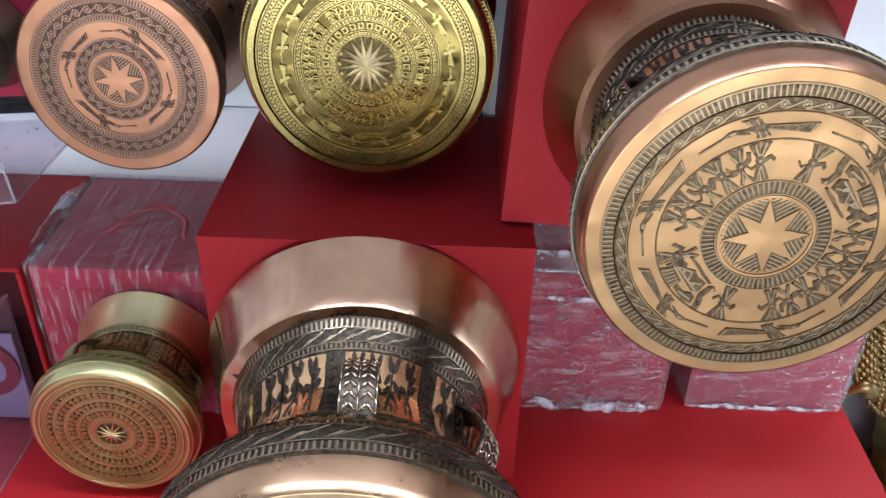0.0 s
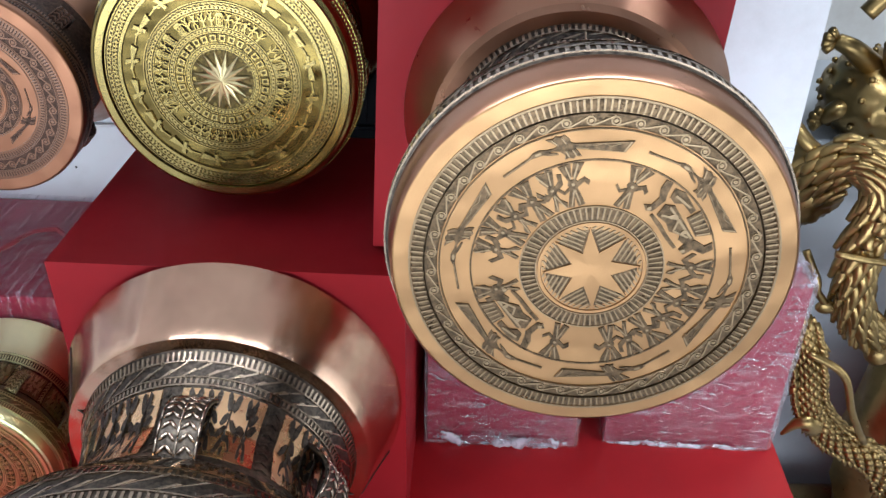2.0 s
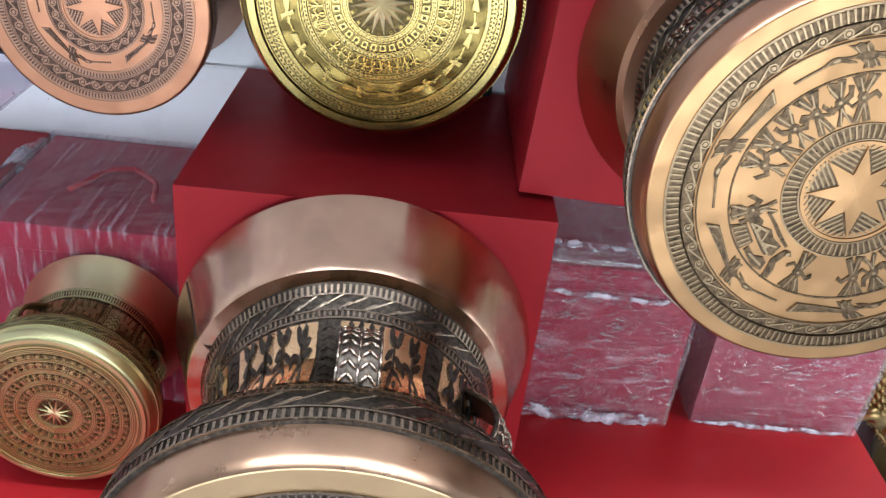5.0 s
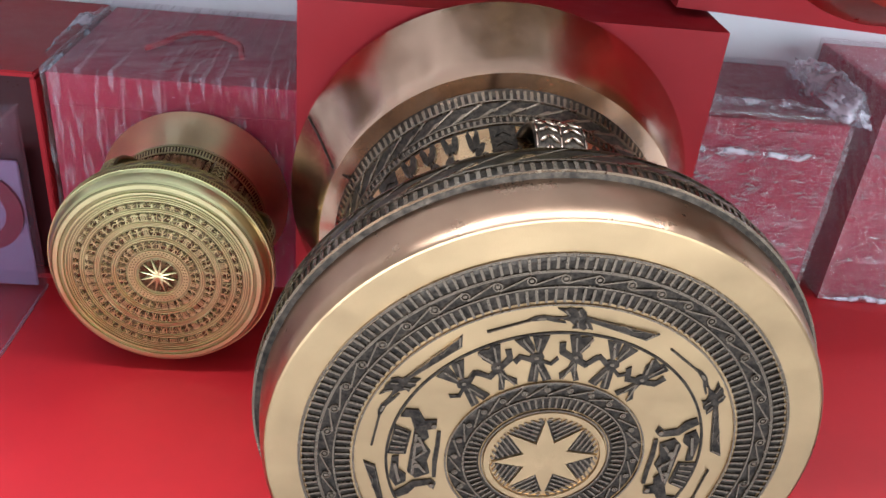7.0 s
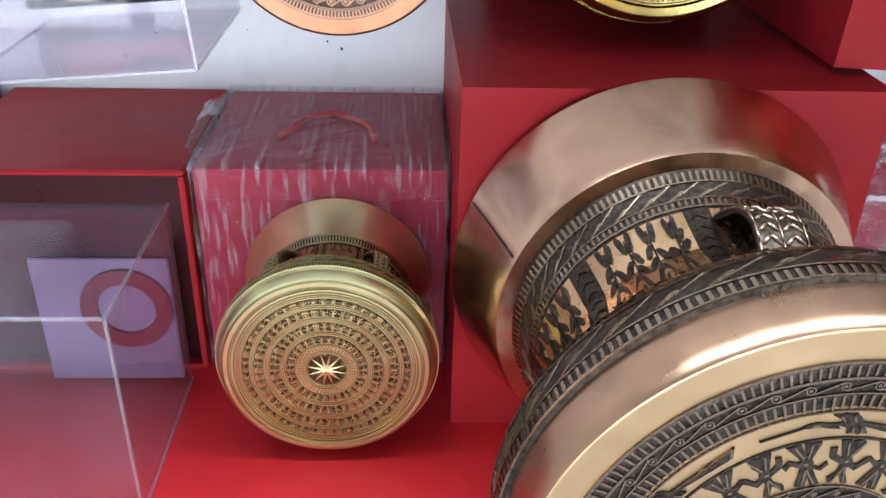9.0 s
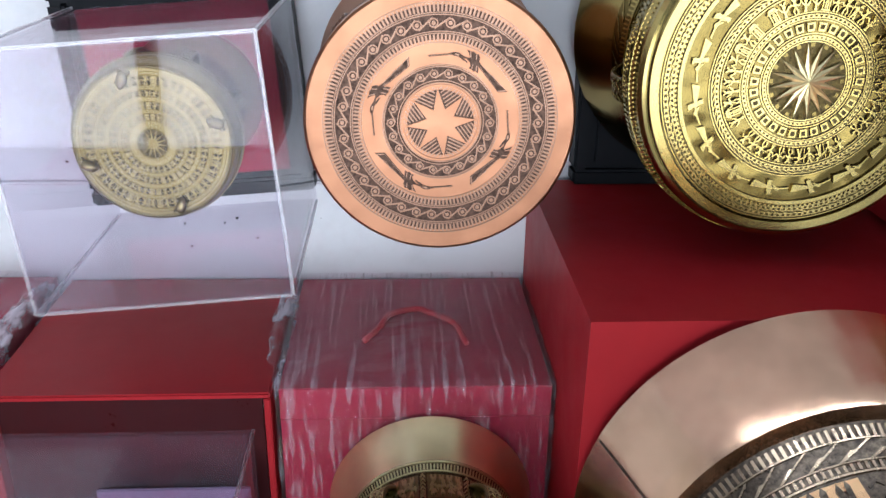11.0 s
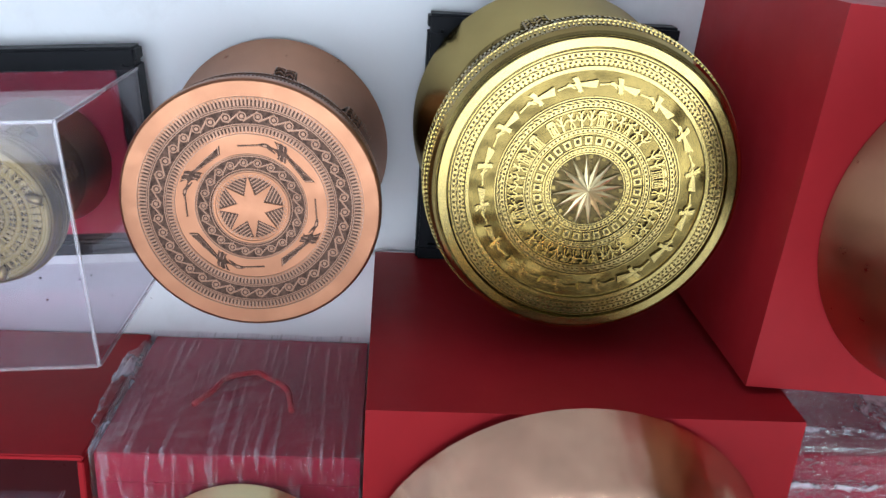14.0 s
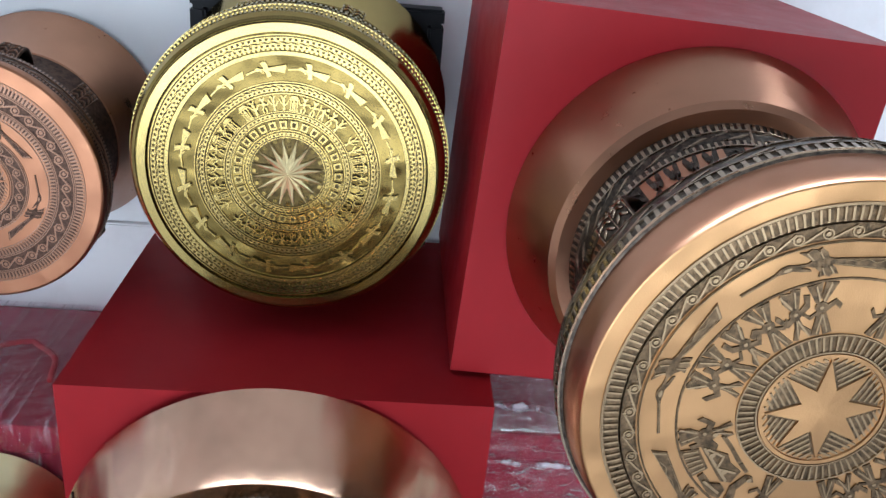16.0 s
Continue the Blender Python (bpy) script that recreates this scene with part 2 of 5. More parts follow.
class Relief:
    """Collects raised pieces on a face seen along +y, or round a body, as plain vertex and face lists."""

    def __init__(self, profile=None):
        self.v, self.f, self.profile = [], [], profile

    def prism(self, low, high):
        b, n = len(self.v), len(low)
        self.v += list(low) + list(high)
        self.f.append(tuple(b + n + i for i in range(n)))
        for i in range(n):
            j = (i + 1) % n
            self.f.append((b + i, b + j, b + n + j, b + n + i))

    def polar(self, pts, h, inset=0.0):
        """A raised polygon on the face: (radius, angle) pairs."""
        low = [(r * math.cos(a), 0.0006, r * math.sin(a)) for r, a in pts]
        high = [(r * math.cos(a), -h, r * math.sin(a)) for r, a in pts]
        if inset:
            cx, cz = sum(p[0] for p in high) / len(high), sum(p[2] for p in high) / len(high)
            high = [(x + (cx - x) * inset, y, z + (cz - z) * inset) for x, y, z in high]
        self.prism(low, high)

    def ring(self, r0, r1, h, segs=144):
        b = len(self.v)
        for r, y in ((r0, 0.0006), (r0 + (r1 - r0) * 0.15, -h), (r1 - (r1 - r0) * 0.15, -h), (r1, 0.0006)):
            self.v += [(r * math.cos(2 * math.pi * k / segs), y, r * math.sin(2 * math.pi * k / segs)) for k in range(segs)]
        for q in range(3):
            for k in range(segs):
                j = (k + 1) % segs
                self.f.append((b + q * segs + k, b + q * segs + j, b + (q + 1) * segs + j, b + (q + 1) * segs + k))

    def done(self, name, mat, parent, label="", kind=""):
        me = bpy.data.meshes.new(name)
        me.from_pydata(self.v, [], self.f)
        bm = bmesh.new()
        bm.from_mesh(me)
        bmesh.ops.recalc_face_normals(bm, faces=bm.faces)
        bm.to_mesh(me)
        bm.free()
        me.materials.append(mat)
        ob = new(name, me)
        ob.parent = parent
        if label:
            ob["label"] = label
        if kind:
            ob["kind"] = kind
        return ob


def ticks(rel, r0, r1, count, h, fill=0.5):
    for k in range(count):
        a, d = 2 * math.pi * k / count, math.pi / count * fill
        rel.polar([(r0, a - d), (r1, a - d), (r1, a + d), (r0, a + d)], h)


def slants(rel, r0, r1, count, h, lean=0.9, thick=0.28):
    for k in range(count):
        a, d = 2 * math.pi * k / count, 2 * math.pi / count
        rel.polar([(r0, a), (r0, a + d * thick), (r1, a + d * (lean + thick)), (r1, a + d * lean)], h)


def scrolls(rel, r0, r1, count, h, eye=0.34, lean=1.0):
    """Running scrolls: ringed eyes, each joined to the next by a slanting stroke."""
    rm, w = (r0 + r1) / 2, (r1 - r0)
    for k in range(count):
        a, d = 2 * math.pi * k / count, 2 * math.pi / count
        cx, cz = rm * math.cos(a), rm * math.sin(a)
        e = 10
        for rr, t0 in ((eye, 0.085), (eye * 0.42, 0.12)):
            for i in range(e):
                p, q = 2 * math.pi * i / e, 2 * math.pi * (i + 1) / e
                ring = [(cx + w * m * math.cos(t), cz + w * m * math.sin(t)) for m, t in ((rr, p), (rr, q), (max(rr - t0, 0.01), q), (max(rr - t0, 0.01), p))]
                rel.prism([(x, 0.0006, z) for x, z in ring], [(x, -h, z) for x, z in ring])
        off = eye * w / rm
        rel.polar([(rm + w * 0.42, a + off * 0.2), (rm + w * 0.31, a + off * 0.1), (rm - w * 0.42, a + d * lean - off * 0.2), (rm - w * 0.31, a + d * lean - off * 0.1)], h)


def star(rel, points, r_in, r_out, h, turn, swell=1.1):
    """Raised star with a swelling middle."""
    n = points * 2
    b = len(rel.v)
    rel.v.append((0, -h * swell, 0))
    for k in range(n):
        a = turn + math.pi * k / points
        r = r_out if k % 2 == 0 else r_in
        rel.v.append((r * 0.97 * math.cos(a), -h * (0.75 if k % 2 == 0 else 1.0), r * 0.97 * math.sin(a)))
    for k in range(n):
        a = turn + math.pi * k / points
        r = r_out if k % 2 == 0 else r_in
        rel.v.append((r * math.cos(a), 0.0006, r * math.sin(a)))
    for k in range(n):
        j = (k + 1) % n
        rel.f.append((b, b + 1 + k, b + 1 + j))
        rel.f.append((b + 1 + k, b + 1 + n + k, b + 1 + n + j, b + 1 + j))


def hatch(rel, points, r_in, r_out, rim, h, turn, lines=5):
    """Strokes in the gaps between the star's rays, parallel to one ray."""
    for k in range(points):
        a0, am, a1 = (turn + math.pi * (2 * k + m) / points for m in (0, 1, 2))
        if k % 2:
            a0, a1 = a1, a0
        notch = Vector((math.cos(am), math.sin(am))) * r_in
        edge = Vector((math.cos(a0), math.sin(a0))) * r_out - notch
        way = (Vector((math.cos(a1), math.sin(a1))) * r_out - notch).normalized()
        side = Vector((-way.y, way.x)) * (r_out - r_in) * 0.030
        for i in range(lines):
            p = notch + edge * (i + 0.55) / (lines + 0.4) + way * (r_out - r_in) * 0.06
            reach = -p.dot(way) + math.sqrt(max(p.dot(way) ** 2 - p.length_squared + (rim * 0.985) ** 2, 0.0))
            if reach < 0.02 * rim:
                continue
            q = p + way * reach
            ring = [p - side, q - side, q + side, p + side]
            rel.prism([(c.x, 0.0006, c.y) for c in ring], [(c.x, -h, c.y) for c in ring])


def uv_shape(rel, pts, rm, a, w, tall, h, flip=1):
    """A flat shape of u (along the ring) and v (outwards), both about -1 to 1."""
    rel.polar([(rm + v * tall / 2, a + flip * u * w / rm / 2) for u, v in pts], h)


def oval(u, v, ru, rv, n=10):
    return [(u + ru * math.cos(2 * math.pi * i / n), v + rv * math.sin(2 * math.pi * i / n)) for i in range(n)]


def stroke(u0, v0, u1, v1, t, aspect=1.0):
    """A thin bar between two points of the flat shape's own square."""
    du, dv = (u1 - u0), (v1 - v0) * aspect
    n = math.hypot(du, dv) or 1.0
    a, b = -dv / n * t, du / n * t / aspect
    return [(u0 - a, v0 - b), (u1 - a, v1 - b), (u1 + a, v1 + b), (u0 + a, v0 + b)]


# flying long-beaked bird: dark body shapes, then the fine rubbed lines on it
BIRD = [
    [(-1.0, -0.20), (-0.46, -0.02), (-0.46, 0.14), (-1.0, -0.02)],
    [(-0.56, 0.02), (-0.44, 0.30), (-0.34, 0.34), (-0.24, 0.16), (-0.10, 0.10), (-0.14, -0.04), (-0.30, -0.10), (-0.44, -0.08)],
    [(-0.36, 0.02), (-0.22, -0.30), (-0.08, -0.44), (-0.10, -0.28), (-0.24, -0.04)],
    [(-0.16, 0.0), (-0.06, 0.26), (0.14, 0.26), (0.24, 0.10), (0.22, -0.16), (0.08, -0.28), (-0.06, -0.22)],
    [(-0.06, 0.18), (-0.13, 0.58), (-0.20, 0.92), (-0.10, 0.86), (-0.06, 0.98), (0.01, 0.86), (0.06, 0.96), (0.12, 0.60), (0.14, 0.16)],
    [(-0.06, -0.16), (0.02, -0.60), (0.0, -0.90), (0.08, -0.84), (0.14, -0.98), (0.18, -0.80), (0.26, -0.86), (0.22, -0.44), (0.16, -0.14)],
    [(0.16, -0.18), (0.95, -0.50), (1.04, 0.46), (0.16, 0.18)],
]
BIRD_LINES = [
    stroke(-0.98, -0.10, -0.48, 0.06, 0.012), oval(-0.37, 0.10, 0.055, 0.11, 8),
    stroke(0.20, -0.14, 0.93, -0.42, 0.012), stroke(0.20, 0.13, 1.00, 0.38, 0.012), stroke(0.93, -0.42, 1.00, 0.38, 0.012),
    stroke(0.36, 0.02, 0.48, -0.10, 0.010), stroke(0.48, -0.10, 0.60, 0.08, 0.010), stroke(0.60, 0.08, 0.72, -0.14, 0.010), stroke(0.72, -0.14, 0.84, 0.12, 0.010),
    stroke(-0.06, 0.30, -0.12, 0.82, 0.010), stroke(0.06, 0.30, 0.02, 0.80, 0.010), stroke(0.04, -0.26, 0.07, -0.78, 0.010), stroke(0.14, -0.26, 0.19, -0.76, 0.010),
]
# plumed dancers: split plume outwards, ringed head, thin arms, split skirt inwards
DANCERS = [
    [[(-0.14, 0.16), (-0.74, 0.94), (-0.20, 1.0), (-0.02, 0.46)], [(0.0, 0.40), (-0.08, 1.0), (0.56, 0.94), (0.20, 0.14)], oval(0.0, 0.06, 0.34, 0.20), [(-0.16, 0.08), (-0.70, 0.32), (-1.02, 0.12), (-0.92, -0.08), (-0.66, 0.10), (-0.14, -0.16)], [(0.14, -0.02), (0.62, -0.20), (0.92, 0.04), (1.0, -0.08), (0.66, -0.34), (0.12, -0.14)], [(-0.20, -0.06), (0.22, -0.06), (0.74, -0.94), (0.24, -1.0), (0.06, -0.56), (-0.06, -1.0), (-0.60, -0.92)]],
    [[(-0.12, 0.14), (-0.42, 0.60), (-0.36, 1.0), (0.02, 0.90), (0.10, 1.0), (0.46, 0.94), (0.18, 0.14)], oval(0.0, 0.04, 0.32, 0.20), [(-0.12, 0.04), (-0.54, -0.10), (-0.88, 0.28), (-1.02, 0.10), (-0.58, -0.36), (-0.10, -0.18)], [(0.12, 0.10), (0.52, 0.34), (0.54, 0.66), (0.80, 0.62), (0.74, 0.16), (0.14, -0.12)], [(-0.13, -0.08), (0.14, -0.08), (0.22, -0.46), (0.62, -0.72), (0.54, -0.96), (0.04, -0.56), (-0.26, -0.98), (-0.56, -0.90), (-0.22, -0.46)]],
]
DANCER_LINES = [oval(0.0, 0.05, 0.11, 0.07, 8), stroke(-0.10, 0.30, -0.44, 0.92, 0.035, 0.6), stroke(0.06, 0.30, 0.20, 0.90, 0.035, 0.6), stroke(0.0, -0.20, 0.42, -0.90, 0.035, 0.6), stroke(-0.04, -0.20, -0.26, -0.88, 0.035, 0.6)]


def lens(u0, v0, u1, v1, t, aspect=0.6):
    """A pointed leaf between two points of the flat shape's own square."""
    du, dv = (u1 - u0), (v1 - v0) * aspect
    n = math.hypot(du, dv) or 1.0
    a, b = -dv / n * t, du / n * t / aspect
    near, far = (u0 + (u1 - u0) * 0.35, v0 + (v1 - v0) * 0.35), (u0 + (u1 - u0) * 0.72, v0 + (v1 - v0) * 0.72)
    return [(u0, v0), (near[0] - a, near[1] - b), (far[0] - a, far[1] - b), (u1, v1), (far[0] + a, far[1] + b), (near[0] + a, near[1] + b)]


# leafy plumed figures of the waist panels
SPRIGS = [
    [stroke(0.0, -0.9, 0.06, 0.45, 0.075, 0.6), lens(0.0, -0.30, -0.98, 0.06, 0.09), lens(0.0, -0.46, 0.80, -0.16, 0.09), lens(0.0, -0.12, 0.96, 0.34, 0.09), lens(0.04, 0.22, -0.74, 0.78, 0.14), lens(0.06, 0.34, 0.70, 0.94, 0.14), lens(0.06, 0.36, -0.06, 1.0, 0.14), lens(0.0, -0.62, -0.70, -0.98, 0.14), lens(0.0, -0.62, 0.64, -1.0, 0.14), oval(0.04, 0.30, 0.20, 0.12, 8)],
    [stroke(-0.06, -0.9, 0.0, 0.40, 0.08, 0.6), lens(0.0, -0.05, -1.0, -0.26, 0.09), lens(0.0, -0.30, -0.84, -0.62, 0.09), lens(0.0, 0.0, 0.98, -0.10, 0.09), lens(0.9, -0.06, 0.70, 0.46, 0.10), lens(0.0, 0.26, -0.46, 1.0, 0.15), lens(0.0, 0.26, 0.34, 1.0, 0.15), lens(-0.04, -0.5, -0.50, -0.98, 0.16), lens(-0.04, -0.5, 0.52, -0.94, 0.16), oval(0.0, 0.20, 0.22, 0.13, 8)],
]
# boat-shaped house: saddle roof, striped wall, hull, curled prow and stern
HOUSE = [
    [(-0.78, 0.94), (-0.66, 0.98), (-0.60, 0.52), (-0.52, 0.20), (-0.56, -0.50), (-0.70, -0.62), (-0.82, -0.44), (-0.68, -0.30), (-0.66, 0.16), (-0.76, 0.50)],
    [(-0.50, 0.42), (-0.56, 0.84), (-0.38, 0.98), (0.0, 0.84), (0.02, 0.58), (-0.24, 0.60), (-0.36, 0.36)],
    [(0.06, 0.34), (0.06, 1.0), (0.56, 1.0), (0.50, 0.34)],
    [(-0.46, 0.06), (-0.30, 0.30), (0.56, 0.28), (0.66, -0.10), (0.46, -0.34), (0.34, -0.20), (0.14, -0.54), (-0.10, -0.44), (-0.40, -0.50)],
    [(0.58, 0.30), (0.76, 0.62), (0.72, 0.96), (0.86, 0.94), (0.92, 0.52), (0.78, 0.10), (0.86, -0.30), (0.70, -0.44), (0.62, -0.20)],
    [(-0.50, -0.56), (-0.10, -0.64), (0.30, -0.66), (0.62, -0.52), (0.64, -0.66), (0.30, -0.82), (-0.20, -0.80), (-0.52, -0.70)],
]
HOUSE_LINES = [stroke(0.11 + 0.09 * i, 0.42, 0.11 + 0.10 * i, 0.94, 0.014, 0.3) for i in range(5)] + [
    stroke(-0.36, 0.14, 0.50, 0.16, 0.016, 0.3), stroke(-0.34, -0.34, -0.02, 0.08, 0.016, 0.3), stroke(-0.02, 0.08, 0.16, -0.36, 0.016, 0.3), stroke(0.16, -0.36, 0.46, 0.06, 0.016, 0.3),
    stroke(-0.46, 0.66, -0.10, 0.74, 0.016, 0.3), oval(-0.16, -0.06, 0.05, 0.14, 8), oval(0.30, 0.0, 0.05, 0.14, 8), oval(-0.68, -0.44, 0.05, 0.10, 8), oval(0.74, -0.30, 0.05, 0.10, 8)]
GLYPHS = [
    # plumed dancer with spread arms
    [[(-0.10, 0.45), (-0.55, 0.86), (-0.50, 1.0), (-0.12, 0.84), (0.02, 0.78), (0.26, 1.0), (0.50, 0.90), (0.12, 0.42)], [(-0.18, 0.26), (0.16, 0.26), (0.20, 0.50), (-0.16, 0.52)], [(-0.24, 0.30), (0.22, 0.30), (0.15, -0.22), (-0.15, -0.22)], [(-0.18, 0.24), (-0.72, 0.04), (-0.72, -0.14), (-0.18, 0.04)], [(-0.72, 0.04), (-1.06, 0.40), (-1.10, 0.22), (-0.80, -0.14)], [(0.18, 0.20), (0.66, 0.34), (0.70, 0.18), (0.18, 0.0)], [(0.62, 0.36), (0.98, 0.02), (1.06, 0.12), (0.76, 0.42)], [(-0.16, -0.15), (0.03, -0.15), (-0.28, -0.60), (-0.50, -0.56)], [(-0.50, -0.56), (-0.28, -0.60), (-0.16, -1.0), (-0.56, -1.0)], [(0.0, -0.15), (0.18, -0.15), (0.56, -0.55), (0.30, -0.60)], [(0.32, -0.55), (0.56, -0.52), (0.42, -1.0), (0.10, -1.0)]],
    # bent figure with a staff and a feather
    [[(-0.62, -1.0), (-0.24, -1.0), (-0.10, -0.52), (-0.38, -0.42)], [(-0.38, -0.46), (-0.10, -0.54), (0.14, 0.0), (-0.20, 0.04)], [(0.20, -1.0), (0.56, -1.0), (0.26, -0.1), (-0.06, -0.06)], [(-0.26, -0.06), (0.26, -0.06), (0.32, 0.42), (-0.30, 0.42)], [(-0.16, 0.42), (0.18, 0.42), (0.14, 0.66), (-0.20, 0.64)], [(0.24, 0.34), (0.92, 0.16), (0.96, 0.32), (0.28, 0.50)], [(0.84, -0.98), (0.98, -0.98), (0.98, 0.98), (0.86, 0.98)], [(-0.18, 0.56), (-0.46, 1.0), (-0.82, 0.96), (-0.60, 0.78), (-0.90, 0.66)], [(-0.26, 0.30), (-0.98, 0.18), (-0.92, 0.02), (-0.28, 0.12)]],
    # small house on posts
    [[(-0.95, -1.0), (0.95, -1.0), (0.88, -0.84), (-0.88, -0.84)], [(-0.80, -0.84), (-0.62, -0.84), (-0.50, 0.46), (-0.70, 0.46)], [(0.62, -0.84), (0.80, -0.84), (0.70, 0.46), (0.50, 0.46)], [(-1.04, 0.44), (1.04, 0.44), (0.92, 0.60), (-0.92, 0.60)], [(-0.86, 0.66), (0.86, 0.66), (0.48, 0.98), (-0.48, 0.98)], [(-0.34, -0.78), (-0.08, -0.78), (-0.06, -0.10), (-0.30, -0.10)], [(0.08, -0.78), (0.34, -0.78), (0.30, -0.10), (0.06, -0.10)], [(-0.42, -0.04), (0.42, -0.04), (0.36, 0.10), (-0.36, 0.10)], [(-0.20, 0.14), (0.20, 0.14), (0.14, 0.38), (-0.14, 0.38)]],
    # drummer holding a forked branch
    [[(-0.30, -1.0), (0.34, -1.0), (0.20, -0.66), (-0.18, -0.66)], [(-0.16, -0.68), (0.18, -0.68), (0.14, 0.22), (-0.14, 0.22)], [(0.10, -0.3), (0.62, -0.04), (0.58, 0.16), (0.10, -0.06)], [(0.56, -0.06), (0.98, 0.52), (0.84, 0.60), (0.50, 0.14)], [(-0.12, -0.44), (-0.66, -0.24), (-0.60, -0.02), (-0.12, -0.18)], [(-0.60, -0.24), (-1.02, 0.22), (-0.90, 0.34), (-0.52, -0.04)], [(-0.28, 0.20), (0.28, 0.20), (0.24, 0.48), (-0.24, 0.48)], [(-0.10, 0.46), (-0.58, 1.0), (-0.30, 1.0), (0.04, 0.62)], [(-0.04, 0.46), (0.10, 0.46), (0.56, 0.96), (0.26, 1.0)]],
]


def bird(rel, r0, r1, width, h, a, wing=1.0, lines=False):
    """One bird with its wings across the ring at angle a; width in radians from beak to tail."""
    rm, tall = (r0 + r1) / 2, r1 - r0
    for i, s in enumerate(BIRD_LINES if lines else BIRD):
        uv_shape(rel, [(u, v * wing) for u, v in s], rm, a, width * rm, tall, h * (1 + 0.04 * i), -1)


def glyph(rel, r0, r1, count, h, a, which, flip=1, wide=1.0, fat=1.0):
    rm, tall = (r0 + r1) / 2, (r1 - r0) * 0.94
    for i, s in enumerate(GLYPHS[which]):
        cu, cv = sum(p[0] for p in s) / len(s), sum(p[1] for p in s) / len(s)
        s = [(cu + (u - cu) * fat, max(-1.0, min(1.0, cv + (v - cv) * (0.5 + 0.5 * fat)))) for u, v in s]
        uv_shape(rel, s, rm, a, 2 * math.pi * rm / count * wide, tall, h * (1 + 0.05 * i), flip)


def along(profile, y):
    for (r0, y0), (r1, y1) in zip(profile, profile[1:]):
        if y0 <= y <= y1 and y1 > y0:
            return r0 + (r1 - r0) * (y - y0) / (y1 - y0)
    return profile[-1][0]


class Wrapped(Relief):
    """Raised pieces that follow the side of a drum: angle and depth y."""

    def side(self, pts, h):
        lo, hi = [], []
        for a, y in pts:
            r = along(self.profile, y)
            lo.append(((r - 0.0005) * math.cos(a), y, (r - 0.0005) * math.sin(a)))
            hi.append(((r + h) * math.cos(a), y, (r + h) * math.sin(a)))
        self.prism(lo, hi)

    def hoop(self, y0, y1, h, segs=128):
        for k in range(segs):
            a, b = 2 * math.pi * k / segs, 2 * math.pi * (k + 1) / segs
            self.side([(a, y0), (b, y0), (b, y1), (a, y1)], h)

    def bars(self, y0, y1, count, h, fill=0.5, lean=0.0):
        for k in range(count):
            a, d = 2 * math.pi * k / count, 2 * math.pi / count
            self.side([(a, y0), (a + d * fill, y0), (a + d * (fill + lean), y1), (a + d * lean, y1)], h)

    def shapes(self, glyph, a, wide, y0, y1, h, flip=1):
        ym, half = (y0 + y1) / 2, (y1 - y0) / 2
        for i, s in enumerate(glyph):
            self.side([(a + flip * u * wide / 2, ym - v * half) for u, v in s], h * (1 + 0.05 * i))

# ---- the room ----
TABLE_Z, SHELF_Z, WALL_Y, WALL_END = 0.524, 0.884, 1.262, 0.695


def structure(name, bm, mat, label):
    return tagged(part(name, bm, mat), label, name.split("_")[0], kind="structure")


def tile_floor():
    floor = structure("floor", boxed(-3.2, 3.6, -2.5, 3.4, -0.06, -0.004), GROUT, "grey floor with narrow joints between wood-look tiles")
    me_a = boxed(-0.148, 0.148, -0.298, 0.298, -0.003, 0.004, 0.0015)
    first = part("tile", me_a, FLOOR_TILE, floor)
    first.location = (0.95, 0.9, 0)
    for i in range(-13, 8):
        for j in range(-5, 4):
            if (i, j) == (0, 0):
                continue
            t = first.copy()
            scene.collection.objects.link(t)
            t.location = (0.95 + i * 0.3, 0.9 + j * 0.6 + (0.3 if i % 2 else 0.0), 0)
    return floor


m_, n_, l_, b_ = material("grey_wood_tile")
v_ = mapped(n_, l_, 1.0, (1.0, 0.12, 1.0))
l_.new(ramp(n_, l_, noise_tex(n_, l_, v_, 30, 7, 0.65), [(0.3, (0.34, 0.34, 0.35)), (0.6, (0.52, 0.52, 0.54)), (0.8, (0.62, 0.62, 0.63))]), b_.inputs["Base Color"])
b_.inputs["Roughness"].default_value = 0.35
bumped(n_, l_, b_, noise_tex(n_, l_, v_, 60, 5), 0.25, 0.001)
FLOOR_TILE = m_
GROUT = paint("grey_grout", (0.22, 0.22, 0.22), 0.8, (0.15, 0.15, 0.15))
STONE = paint("grey_stone", (0.36, 0.38, 0.40), 0.5, (0.26, 0.27, 0.29))
CEILING = paint("grey_ceiling", (0.42, 0.43, 0.45), 0.7, (0.34, 0.34, 0.35))
GRIME = paint("dark_grime", (0.06, 0.05, 0.045), 0.8, (0.03, 0.03, 0.03))
PLASTER = paint("room_plaster", (0.72, 0.70, 0.66), 0.7, (0.60, 0.57, 0.52))

structure("wall_back", boxed(-3.2, WALL_END, WALL_Y, WALL_Y + 0.12, 0.0, 2.9), WHITE, "white painted shop wall with scuffs and grey stains")
structure("trim_panel", boxed(-3.2, WALL_END - 0.002, WALL_Y - 0.010, WALL_Y + 0.002, 0.0, SHELF_Z, 0.002), WHITE, "white board along the lower part of the wall")
# added out of view to keep the tubes' light off the upper boxes
structure("shelf_above", boxed(-1.3, WALL_END, 0.715, WALL_Y - 0.002, 1.62, 1.645, 0.002), WHITE, "plain white unseen board put over the display for shade")
structure("wall_far", boxed(WALL_END, 3.6, 3.3, 3.4, 0, 2.9), PLASTER, "plain pale wall at the back of the next room")
structure("wall_left", boxed(-3.3, -3.2, -2.5, 3.4, 0, 2.9), PLASTER, "plain pale side wall of the shop")
